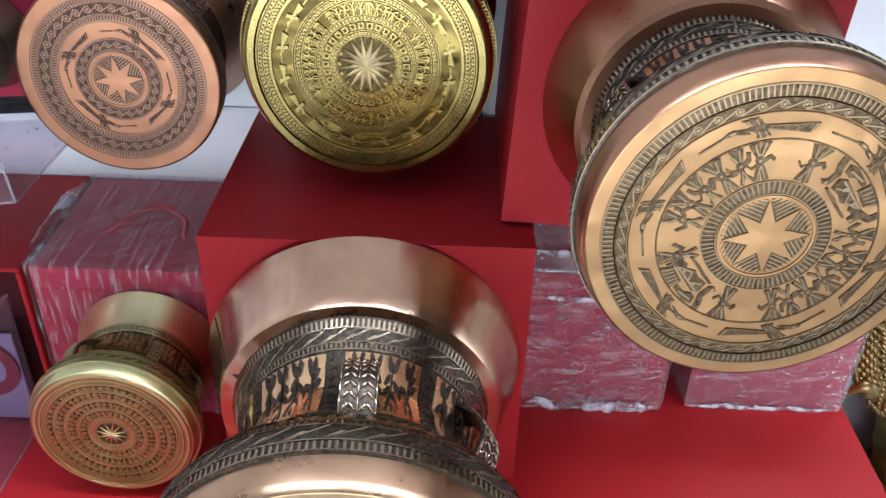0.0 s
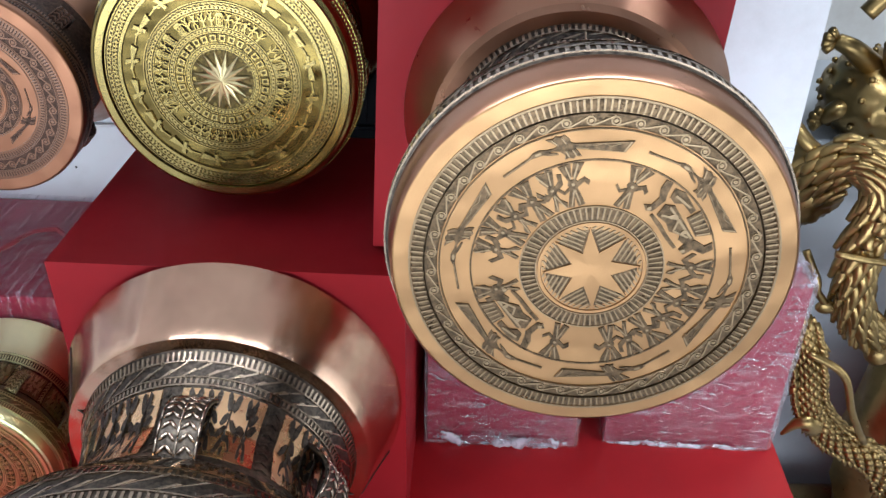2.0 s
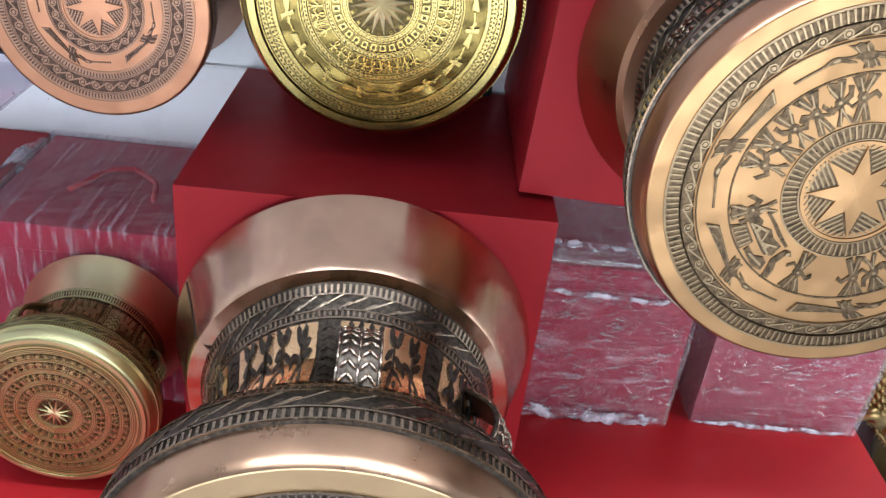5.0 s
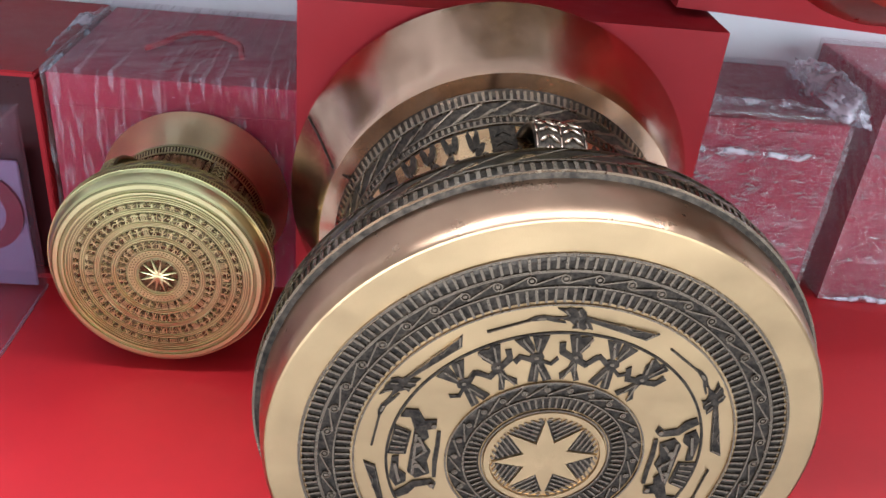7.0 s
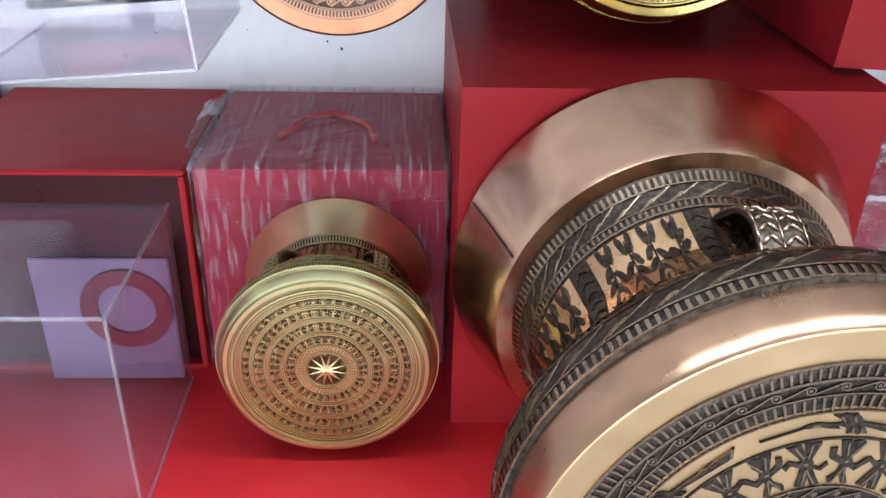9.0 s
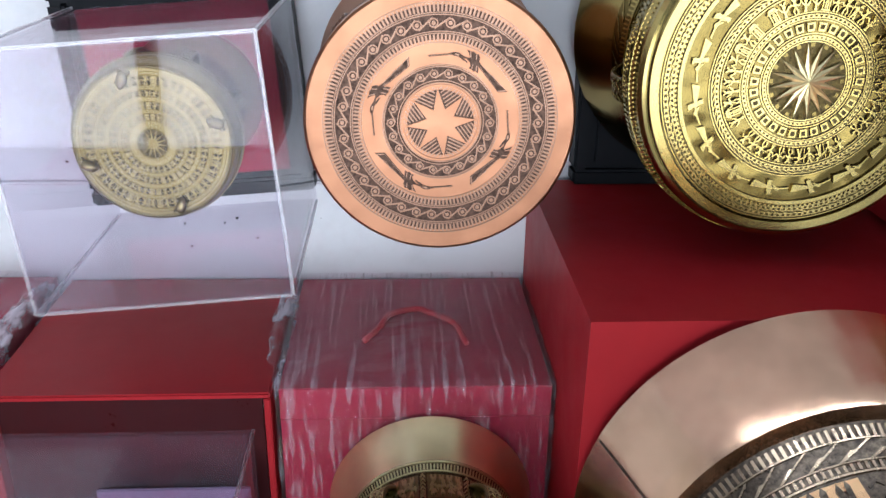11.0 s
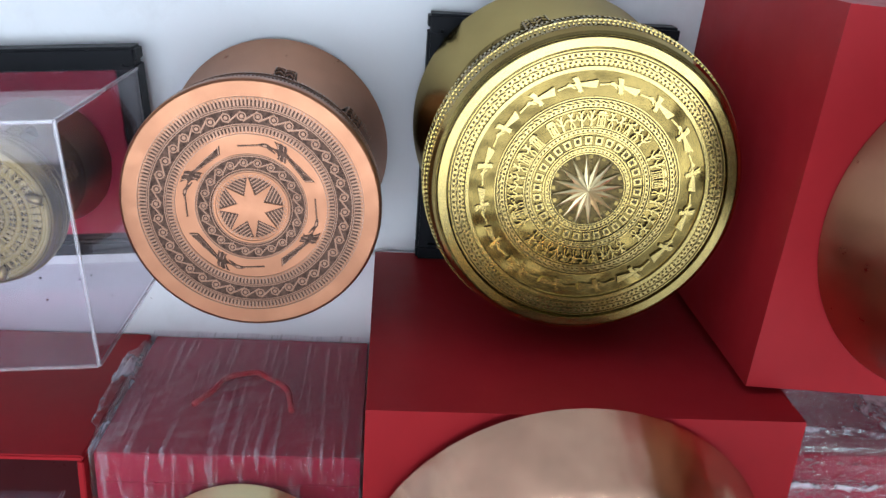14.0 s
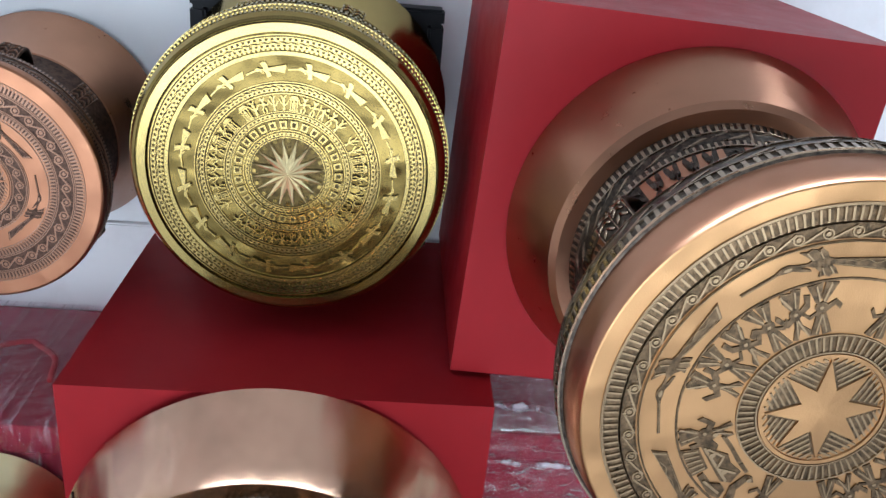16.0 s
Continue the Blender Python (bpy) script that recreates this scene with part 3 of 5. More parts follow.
bm = bmesh.new()
block(bm, 3.6, 3.7, -2.5, -0.12, 0, 2.9)
block(bm, 3.6, 3.7, 1.62, 3.4, 0, 2.9)
block(bm, 3.6, 3.7, -0.12, 1.62, 2.12, 2.9)
structure("wall_right", bm, PLASTER, "plain pale side wall of the shop with an open doorway")
structure("ceiling", boxed(-3.3, 3.7, -2.6, 3.4, 2.9, 3.0), CEILING, "plain greyish ceiling of the shop")
bm = bmesh.new()
block(bm, -3.3, -2.25, -2.6, -2.5, 0, 2.9)
block(bm, 2.05, 3.7, -2.6, -2.5, 0, 2.9)
block(bm, -2.25, 2.05, -2.6, -2.5, 2.65, 2.9)
# added posts, out of view: they break up the lamp's reflection in the metal
for x in (-1.45, -0.62, 0.21, 1.04):
    tagged(part("reflection_post", boxed(x - 0.045, x + 0.045, -2.36, -2.28, 0.0, 2.9, 0.004), BLACK), "dark unseen post added to break reflections of the entrance light", "post", kind="structure")
structure("wall_front", bm, PLASTER, "shop front wall with a wide open entrance")

rnd_ = random.Random(17)
bm = bmesh.new()
for q in range(26):
    x, z = rnd_.uniform(-0.72, -0.30), rnd_.uniform(0.80, 0.93)
    r = bmesh.ops.create_icosphere(bm, subdivisions=1, radius=rnd_.uniform(0.0006, 0.0022))
    y = WALL_Y - 0.0105 if z < SHELF_Z else WALL_Y - 0.0005
    bmesh.ops.translate(bm, verts=r["verts"], vec=(x, y, z))
tagged(part("grime", bm, GRIME), "small dark grime specks stuck to the white wall", "grime", kind="stuff")

# ---- plinth and boxes ----


def plinth():
    ob = group_at("display_plinth", -0.25, 0.75, 0, "long low display plinth covered in glossy red laminate", "plinth")
    ob.location = (0, 0, 0)
    part("top", boxed(-1.6, 0.693, 0.56, WALL_Y - 0.012, TABLE_Z - 0.022, TABLE_Z, 0.003), RED_TABLE, ob)
    part("body", boxed(-1.598, 0.690, 0.563, WALL_Y - 0.012, 0.0, TABLE_Z - 0.022), RED_TABLE, ob)
    return ob


plinth()


BB = (-0.176, 0.198, 0.905, WALL_Y - 0.012)
box = group_at("pedestal_box", 0, 0, 0, "large plain red vinyl covered pedestal box on the plinth", "box")
part("body", boxed(BB[0], BB[1], BB[2], BB[3], TABLE_Z, 0.8835), RED_BOX, box)
part("top_panel", boxed(BB[0], BB[1], BB[2], BB[3], 0.8835, 0.887), RED_BOX, box)
RB = (0.0, 0.316, 0.0, WALL_Y - 0.003 - 0.950)
box = group_at("pedestal_box", 0.160, 0.950, 0.8885, "tall red vinyl covered box standing askew on a wider red box", "box")
box.rotation_euler = (0, radians(2.6), 0)
part("body", boxed(RB[0], RB[1], RB[2], RB[3], 0.006, 0.3345), RED_BOX, box)
part("top_panel", boxed(RB[0], RB[1], RB[2], RB[3], 0.3345, 0.338), RED_BOX, box)


def film_shell(x0, x1, y0, y1, z0, z1, seed, wave, step=0.011, top=True):
    """A loosely stretched skin round a box, open below."""
    bm = bmesh.new()

    def sheet(o, u, v, nu, nv):
        g = [[bm.verts.new(o + u * (i / nu) + v * (j / nv)) for j in range(nv + 1)] for i in range(nu + 1)]
        for i in range(nu):
            for j in range(nv):
                bm.faces.new((g[i][j], g[i + 1][j], g[i + 1][j + 1], g[i][j + 1]))

    X, Y, Z = Vector((x1 - x0, 0, 0)), Vector((0, y1 - y0, 0)), Vector((0, 0, z1 - z0))
    nx, ny, nz = (max(4, int(d.length / step)) for d in (X, Y, Z))
    o = Vector((x0, y0, z0))
    sheet(o, X, Z, nx, nz)
    sheet(o, Y, Z, ny, nz)
    sheet(o + X, Y, Z, ny, nz)
    if top:
        sheet(o + Z, X, Y, nx, ny)
    bmesh.ops.remove_doubles(bm, verts=bm.verts, dist=0.0005)
    mid = Vector(((x0 + x1) / 2, (y0 + y1) / 2, (z0 + z1) / 2))
    bm.normal_update()
    for w in bm.verts:
        q = w.co * 22 + Vector((seed * 7.1, seed * 3.3, seed))
        d = abs(noise.noise(q)) * 0.6 + abs(noise.noise(q * 2.7)) * 0.4
        out = Vector([0 if abs(c) < 1e-6 else math.copysign(1, c) * (1 if abs(abs(c) - e) < 1e-4 else 0) for c, e in zip(w.co - mid, ((x1 - x0) / 2, (y1 - y0) / 2, (z1 - z0) / 2))])
        w.co += out * (0.0008 + wave * d)
    return bm


def wrapped_box(x0, x1, y0, y1, z0, z1, label, seed, top_mat, handle=False, knot=None):
    ob = group_at("wrapped_gift_box", 0, 0, 0, label, "gift box", "wrapped gift boxes")
    part("body", boxed(x0, x1, y0, y1, z0, z1 - 0.034), MAROON, ob)
    part("lid", boxed(x0 - 0.0003, x1 + 0.0003, y0 - 0.0003, y1, z1 - 0.034, z1, 0.001), MAROON, ob)
    if handle:
        bm = bmesh.new()
        pts = []
        for i in range(25):
            t = i / 24
            pts.append(Vector((x0 + (x1 - x0) * (0.30 + 0.42 * t + 0.015 * math.sin(t * 17)), y0 + (y1 - y0) * (0.22 + 0.42 * math.sin(math.pi * (0.06 + 0.9 * t)) ** 0.7), z1 + 0.0035)))
        tube(bm, pts, 0.0032, 8)
        part("cord_handle", bm, CORD, ob, "flat red cord handle under the film", True)
    part("film", film_shell(x0 - 0.002, x1 + 0.002, y0 - 0.003, y1, z0 + 0.002, z1 + 0.005, seed, 0.0035), top_mat, ob, "crinkled clear stretch film", True)
    if knot:
        bm = bmesh.new()
        rnd = random.Random(seed)
        kx, ky, kz, lx, ly, lz = knot
        r = bmesh.ops.create_icosphere(bm, subdivisions=4, radius=1.0)
        for w in r["verts"]:
            d = 1 + 0.5 * abs(noise.noise(w.co * 2.1 + Vector((seed, 0, 0)))) - 0.35 * abs(noise.noise(w.co * 5 + Vector((0, seed, 0))))
            w.co = Vector((kx + w.co.x * lx * d, ky + w.co.y * ly * d, kz + w.co.z * lz * d))
        part("film_knot", bm, FILM_KNOT, ob, "bunched and twisted end of the film", True)
    return ob


def tube(bm, pts, radius, sides=8, taper=None):
    """A swept tube through points; taper gives the radius share at 0 to 1."""
    rings = []
    n = len(pts)
    up = Vector((0.31, 0.17, 0.93)).normalized()
    for i, p in enumerate(pts):
        d = (pts[min(i + 1, n - 1)] - pts[max(i - 1, 0)]).normalized()
        s = d.cross(up).normalized()
        t = s.cross(d)
        r = radius * (taper(i / (n - 1)) if taper else 1.0)
        rings.append([bm.verts.new(p + (s * math.cos(2 * math.pi * k / sides) + t * math.sin(2 * math.pi * k / sides)) * r) for k in range(sides)])
    for a, b in zip(rings, rings[1:]):
        for k in range(sides):
            j = (k + 1) % sides
            bm.faces.new((a[k], a[j], b[j], b[k]))
    bm.faces.new(rings[0][::-1])
    bm.faces.new(rings[-1])
    return bm


def film_hem(ob, a, c, radius, seed, flat=0.45):
    """A crumpled, rolled edge of loose film between two points."""
    bm = bmesh.new()
    a, c = Vector(a), Vector(c)
    n, sides = 60, 12
    rings = []
    for i in range(n + 1):
        p = a.lerp(c, i / n) + Vector((0, 0, radius * 0.8 * noise.noise(Vector((i * 0.11, seed, 0)))))
        row = []
        for k in range(sides):
            g = 2 * math.pi * k / sides
            q = Vector((i * 0.35 + seed, math.cos(g) * 1.4, math.sin(g) * 1.4))
            r = radius * (0.55 + 0.9 * abs(noise.noise(q)) + 0.5 * noise.noise(q * 2.3)) * min(1.0, 0.25 + 4 * min(i, n - i) / n)
            row.append(bm.verts.new(p + Vector((0, -abs(math.cos(g)) * r * flat * (1 if math.cos(g) > 0 else -0.2), math.sin(g) * r))))
        rings.append(row)
    for u, v in zip(rings, rings[1:]):
        for k in range(sides):
            bm.faces.new((u[k], u[(k + 1) % sides], v[(k + 1) % sides], v[k]))
    part("film_hem", bm, FILM_KNOT, ob, "crumpled loose hem of the film", True)


def film_creases(ob, x0, x1, y, z0, z1, count, seed):
    """Sharp little folds standing off the tight film on a box's front, whitened to paint its glints."""
    rnd = random.Random(seed)
    v, f = [], []
    for k in range(count):
        x, z, n = rnd.uniform(x0, x1), z0 + (z1 - z0) * rnd.random() ** 0.8, 6
        run, wide, lean = rnd.uniform(0.004, 0.022) * rnd.choice((0.5, 1, 1, 1.7)), rnd.uniform(0.0004, 0.0017), rnd.gauss(0.10, 0.35)
        bend = rnd.uniform(-0.25, 0.25)
        b0 = len(v)
        for i in range(n + 1):
            s = i / n
            px = min(max(x + run * (s - 0.5), x0), x1)
            pz = min(max(z + run * (lean * (s - 0.5) + bend * math.sin(math.pi * s)) + rnd.uniform(-0.0004, 0.0004), z0), z1)
            w = wide * (math.sin(math.pi * s) + 0.08)
            v += [(px, y - 0.0028, pz - w), (px, y - 0.0028 - w * 1.2, pz + w * 0.2), (px, y - 0.0028, pz + w)]
        for i in range(n):
            q = b0 + i * 3
            f += [(q, q + 3, q + 4, q + 1), (q + 1, q + 4, q + 5, q + 2)]
    me = bpy.data.meshes.new("film_creases")
    me.from_pydata(v, [], f)
    me.materials.append(CREASE)
    c = new("film_creases", me)
    c.parent = ob
    c["label"], c["kind"] = "small folds in the tight film, whitened as glints", "stuff"


# milky white share puts the folds' glints into their colour
CREASE = wrap_film("glint_whitened_film", 0.48, (1, 1, 1), 0.44, 0.42, 0.004)
CORD = lacquer("red_cord", (0.66, 0.03, 0.05), 0.7, 0.5)
FILM_KNOT = wrap_film("bunched_film", 0.8, (0.8, 0.5, 0.8), 0.48)

wrapped_box(-0.437, -0.181, 1.010, 1.250, TABLE_Z, 0.764, "maroon card gift box in streaked stretch film with red cord handle", 1, FILM_TOP, True, (-0.447, 1.13, 0.755, 0.014, 0.105, 0.020))
torn = wrapped_box(0.214, 0.415, 1.047, 1.250, TABLE_Z, 0.757, "maroon card gift box in torn crinkled plastic film", 2, FILM, False, (0.418, 1.125, 0.768, 0.027, 0.085, 0.024))
film_creases(torn, 0.216, 0.413, 1.047, TABLE_Z + 0.004, 0.752, 330, 61)
film_hem(torn, (0.222, 1.041, TABLE_Z + 0.010), (0.405, 1.041, TABLE_Z + 0.008), 0.013, 1.0)
film_hem(torn, (0.216, 1.043, 0.722), (0.416, 1.043, 0.716), 0.0042, 4.0)
film_hem(torn, (0.216, 1.090, 0.764), (0.416, 1.075, 0.764), 0.006, 7.0)
tight = wrapped_box(0.457, 0.680, 1.060, 1.250, TABLE_Z, 0.792, "maroon card gift box tightly wrapped in shiny plastic film", 3, FILM, False, (0.672, 1.075, 0.800, 0.012, 0.02, 0.014))
film_creases(tight, 0.459, 0.678, 1.060, TABLE_Z + 0.004, 0.788, 260, 62)
film_hem(tight, (0.460, 1.054, TABLE_Z + 0.004), (0.678, 1.054, TABLE_Z + 0.004), 0.005, 2.0)


def lined_box(x0, x1, y0, y1, z0, z1):
    """Gift box lying with its open side to the front: red shell, dark lacquered tray."""
    ob = group_at("lined_gift_box", 0, 0, 0, "red gift box lying on its side with dark open front", "gift box")
    t = 0.006
    part("top", boxed(x0, x1, y0, y1, z1 - t, z1, 0.0015), RED_BOX, ob)
    part("side", boxed(x1 - t, x1, y0, y1, z0, z1 - t - 0.0005, 0.001), RED_BOX, ob)
    part("side", boxed(x0, x0 + t, y0, y1, z0, z1 - t - 0.0005, 0.001), RED_BOX, ob)
    part("bottom", boxed(x0 + t + 0.0005, x1 - t - 0.0005, y0, y1, z0, z0 + t), RED_BOX, ob)
    part("back", boxed(x0 + t + 0.0005, x1 - t - 0.0005, y1 - t, y1, z0 + t, z1 - t - 0.001), DARK_RED, ob)
    part("inner_tray", boxed(x0 + t + 0.001, x1 - t - 0.001, y0 + 0.012, y0 + 0.03, z0 + t + 0.001, z1 - t - 0.001, 0.002), DARK_RED, ob, "dark brown lacquered tray")
    return ob


SATIN = lacquer("dusky_satin", (0.20, 0.15, 0.25), 0.35, 0.2)
DUSKY = lacquer("dusky_maroon", (0.13, 0.016, 0.03), 0.35, 0.2)
lined_box(-0.705, -0.444, 1.000, 1.250, TABLE_Z, 0.766)
wrapped_box(-0.985, -0.722, 1.030, 1.250, TABLE_Z, 0.770, "maroon card gift box in dusty stretch film", 5, FILM_TOP, False, (-0.722, 1.14, 0.765, 0.012, 0.08, 0.02))


def clear_case(x0, x1, y0, y1, z0, z1, label, back_open, bottom=True, t=0.003):
    ob = group_at("acrylic_case", 0, 0, 0, label, "display case", "acrylic cases")
    sides = {"front_pane": (x0, x1, y0, y0 + t, z0, z1), "side_pane": (x0, x0 + t, y0 + t + 0.0003, y1, z0, z1 - t - 0.0003), "side_pane.001": (x1 - t, x1, y0 + t + 0.0003, y1, z0, z1 - t - 0.0003), "top_pane": (x0, x1, y0 + t + 0.0003, y1, z1 - t, z1)}
    if bottom:
        sides["bottom_pane"] = (x0 + t + 0.0003, x1 - t - 0.0003, y0 + t + 0.0003, y1, z0, z0 + t)
    if not back_open:
        sides["back_pane"] = (x0 + t + 0.0003, x1 - t - 0.0003, y1 - t, y1 - 0.0003, z0 + t + 0.0003, z1 - t - 0.0006)
    for k, s in sides.items():
        part(k.split(".")[0], boxed(*s), CLEAR, ob).visible_shadow = False
    # frosted, light-catching cut edges
    e = 0.0013
    for x in (x0, x1):
        part("edge", boxed(x - e, x + e, y0 - e, y0 + e, z0, z1), EDGE, ob, "frosted polished edge")
    for z in (z0, z1):
        part("edge", boxed(x0 + e, x1 - e, y0 - e, y0 + e, z - e, z + e), EDGE, ob, "frosted polished edge")
        for x in (x0, x1):
            part("edge", boxed(x - e, x + e, y0 + e, y1, z - e, z + e), EDGE, ob, "frosted polished edge")
    return ob


EDGE = acrylic("frosted_acrylic_edge", (0.98, 0.97, 0.98), 0.15, 0.4)
case = clear_case(-0.704, -0.458, 0.779, 0.983, TABLE_Z + 0.002, 0.738, "clear acrylic case with a lilac ringed board on the plinth", False)
part("back_board", boxed(-0.604, -0.464, 0.9745, 0.978, TABLE_Z + 0.006, 0.680, 0.001), SATIN, case, "pale lilac satin board")
ring = part("board_ring", revolve([(0.030, -0.004), (0.047, -0.004), (0.047, 0.0), (0.030, 0.0)], 64, closed=True), DUSKY, case, "flat maroon ring on the board")
ring.location = (-0.512, 0.9740, 0.622)


def framed_panel(x0, x1, z0, z1, y1, label, lining):
    ob = group_at("framed_panel", 0, 0, 0, label, "frame", "black frames")
    w, d = 0.017, 0.030
    y0 = y1 - d
    part("rail", boxed(x0, x1, y0, y1, z1 - w, z1, 0.003), BLACK, ob)
    part("rail", boxed(x0, x1, y0, y1, z0, z0 + w, 0.003), BLACK, ob)
    part("stile", boxed(x0, x0 + w, y0, y1, z0 + w, z1 - w, 0.003), BLACK, ob)
    part("stile", boxed(x1 - w, x1, y0, y1, z0 + w, z1 - w, 0.003), BLACK, ob)
    part("lip", boxed(x0 + w, x1 - w, y0 + 0.010, y0 + 0.016, z0 + w, z1 - w), BLACK, ob)
    part("backing", boxed(x0 + w + 0.008, x1 - w - 0.008, y0 + 0.004, y0 + 0.0095, z0 + w + 0.008, z1 - w - 0.008, 0.001), lining, ob, "flat lined backing board")
    return ob


CROOKED = Matrix.Translation((-0.545, 0, 0.99)) @ Matrix.Rotation(radians(-4.5), 4, "Y") @ Matrix.Translation((0.545, 0, -0.99))
crooked = framed_panel(-0.667, -0.424, 0.876, 1.108, WALL_Y - 0.011, "black lacquered frame with maroon backing hung askew against the wall", MAROON)
crooked.matrix_world = CROOKED
framed_panel(-0.129, 0.143, 0.8875, 1.168, WALL_Y - 0.001, "black lacquered frame behind a brass drum against the wall", BLACK)
crooked = clear_case(-0.642, -0.424, 0.985, WALL_Y - 0.0415, 0.864, 1.086, "clear acrylic case over an aged brass drum", True)
crooked.matrix_world = CROOKED

# ---- drums ----


def drum(label, cx, yf, cz, profile, sections, lean=0.0, yaw=0.0, segs=144):
    """A bronze drum lying on its side, its face towards -y; sections name slices of the profile."""
    ob = group_at("bronze_drum", cx, yf, cz, label, "drum", "bronze drums")
    ob.rotation_euler = (radians(lean), 0, radians(yaw))
    made = {}
    for name, i0, i1, mat, lab in sections:
        made[name] = part(name, revolve(profile[i0:i1 + 1], segs), mat, ob, lab, True)
        made[name].data.set_sharp_from_angle(angle=radians(28))
    r_end, y_end = profile[-1]
    inner = [(r_end, y_end), (r_end - 0.006, y_end), (r_end - 0.012, y_end - 0.02), (r_end * 0.7, y_end - 0.06), (0.0, y_end - 0.07)]
    part("foot_inside", revolve(inner, 96), sections[-1][3], ob, "", True)
    return ob, made


def plate(ob, r, mat):
    return part("face_plate", revolve([(0.0, 0.0), (r * 0.5, 0.0), (r * 0.992, 0.0), (r, 0.0004)], 144), mat, ob, "flat cast tympanum plate")


def relief(ob, name, mat, label, draw, kind=""):
    rel = Relief()
    draw(rel)
    return rel.done(name, mat, ob, label, kind)


def ring_lines(ob, mat, R, h, shares, half):
    for f in shares:
        relief(ob, "ring_line", mat, "", lambda q: q.ring((f - half) * R, (f + half) * R, h))


def bird_ring(ob, mat, r0, r1, count, h, turn, label, span=0.86, wing=1.0, line=None):
    for k in range(count):
        a, width = turn + 2 * math.pi * k / count, 2 * math.pi / count * span
        body = relief(ob, "bird", mat, label, lambda q: bird(q, r0, r1, width, h, a, wing))
        if line:
            relief(ob, "bird_engraving", line, "rubbed lines on the bird", lambda q: bird(q, r0, r1, width, h * 1.5, a, wing, True), "stuff")


def figure(ob, shapes, lines, r0, r1, width, h, a, flip, dark, line, name, label=""):
    """One dark figure on the face with its rubbed lines; width in radians."""
    rm = (r0 + r1) / 2
    for kind, mat, raise_, group in (("", dark, h, shapes), ("_engraving", line, h * 1.5, lines)):
        rel = Relief()
        for i, p in enumerate(group):
            uv_shape(rel, p, rm, a, width * rm, r1 - r0, raise_ * (1 + 0.04 * i), flip)
        rel.done(name + kind, mat, ob, label if not kind else "", "stuff" if kind else "")


def motif_ring(ob, mat, r0, r1, count, h, skip, seed, wide=1.0):
    rnd = random.Random(seed)
    rel = Relief()
    for k in range(count):
        if k not in skip:
            glyph(rel, r0, r1, count, h * (1 + 0.04 * (k % 3)), 2 * math.pi * k / count, rnd.choice((0, 0, 1, 3, 3, 2)), rnd.choice((-1, 1)), wide)
    rel.done("motif_band", mat, ob, "tiny raised figures in a ring", "stuff")


def strap(ob, profile, angle, y0, y1, width, rise, mat, dark):
    """A braided strap handle that bridges the hollow of the waist."""
    bm = bmesh.new()
    n, m = 16, 8
    g = []
    ra, rb = along(profile, y0), along(profile, y1)
    for i in range(n + 1):
        t = i / n
        y = y0 + (y1 - y0) * t
        r = ra + (rb - ra) * t + rise * math.sin(math.pi * t) - 0.003
        row = []
        for j in range(m + 1):
            s = (j / m - 0.5) * width
            row.append((s, y, r))
        g.append(row)
    turn = Matrix.Rotation(math.pi / 2 - angle, 4, "Y")

    def put(p):
        return bm.verts.new(turn @ Vector(p))

    top = [[put((s, y, r + 0.004)) for s, y, r in row] for row in g]
    low = [[put(p) for p in row] for row in g]
    for i in range(n):
        for j in range(m):
            bm.faces.new((top[i][j], top[i + 1][j], top[i + 1][j + 1], top[i][j + 1]))
            bm.faces.new((low[i][j + 1], low[i + 1][j + 1], low[i + 1][j], low[i][j]))
        bm.faces.new((top[i][0], low[i][0], low[i + 1][0], top[i + 1][0]))
        bm.faces.new((top[i + 1][m], low[i + 1][m], low[i][m], top[i][m]))
    h = part("handle", bm, dark, ob, "braided strap handle", True)
    # plaited strands: chevrons in two rows, and raised borders
    bm = bmesh.new()

    def bead(s0, t0, s1, t1, rad):
        pts = []
        for k in range(5):
            f = k / 4
            s, t = s0 + (s1 - s0) * f, t0 + (t1 - t0) * f
            y = y0 + (y1 - y0) * t
            r = ra + (rb - ra) * t + rise * math.sin(math.pi * t) + 0.0014
            pts.append(turn @ Vector((s * width / 2, y, r)))
        tube(bm, pts, rad, 5, lambda f: 0.55 + 0.45 * math.sin(math.pi * f))

    rows = 9
    for i in range(rows):
        t = (i + 0.2) / rows
        for c in (-0.46, 0.46):
            bead(c - 0.36, t, c, t + 0.7 / rows, width * 0.055)
            bead(c + 0.36, t, c, t + 0.7 / rows, width * 0.055)
    for s in (-0.94, 0.0, 0.94):
        for i in range(6):
            bead(s, i / 6, s, (i + 1) / 6, width * 0.03)
    part("braid", bm, mat, h, "plaited raised strands", True)["kind"] = "stuff"
    return h


def side_bands(ob, profile, ladders, ropes, hoops, h, mat):
    w = Wrapped(profile)
    for y0, y1, c in ladders:
        w.bars(y0, y1, int(c * 1.25), h, 0.42)
    for y0, y1, c in ropes:
        w.bars(y0, y1, c // 2, h, 0.11, -1.1)
        w.bars(y0, y0 + (y1 - y0) * 0.55, c // 2, h * 0.9, 0.15, -0.5)
    for y0, y1 in hoops:
        w.hoop(y0, y1, h * 1.3)
    return w.done("side_ornament", mat, ob, "raised ladder and rope bands round the body", "stuff")


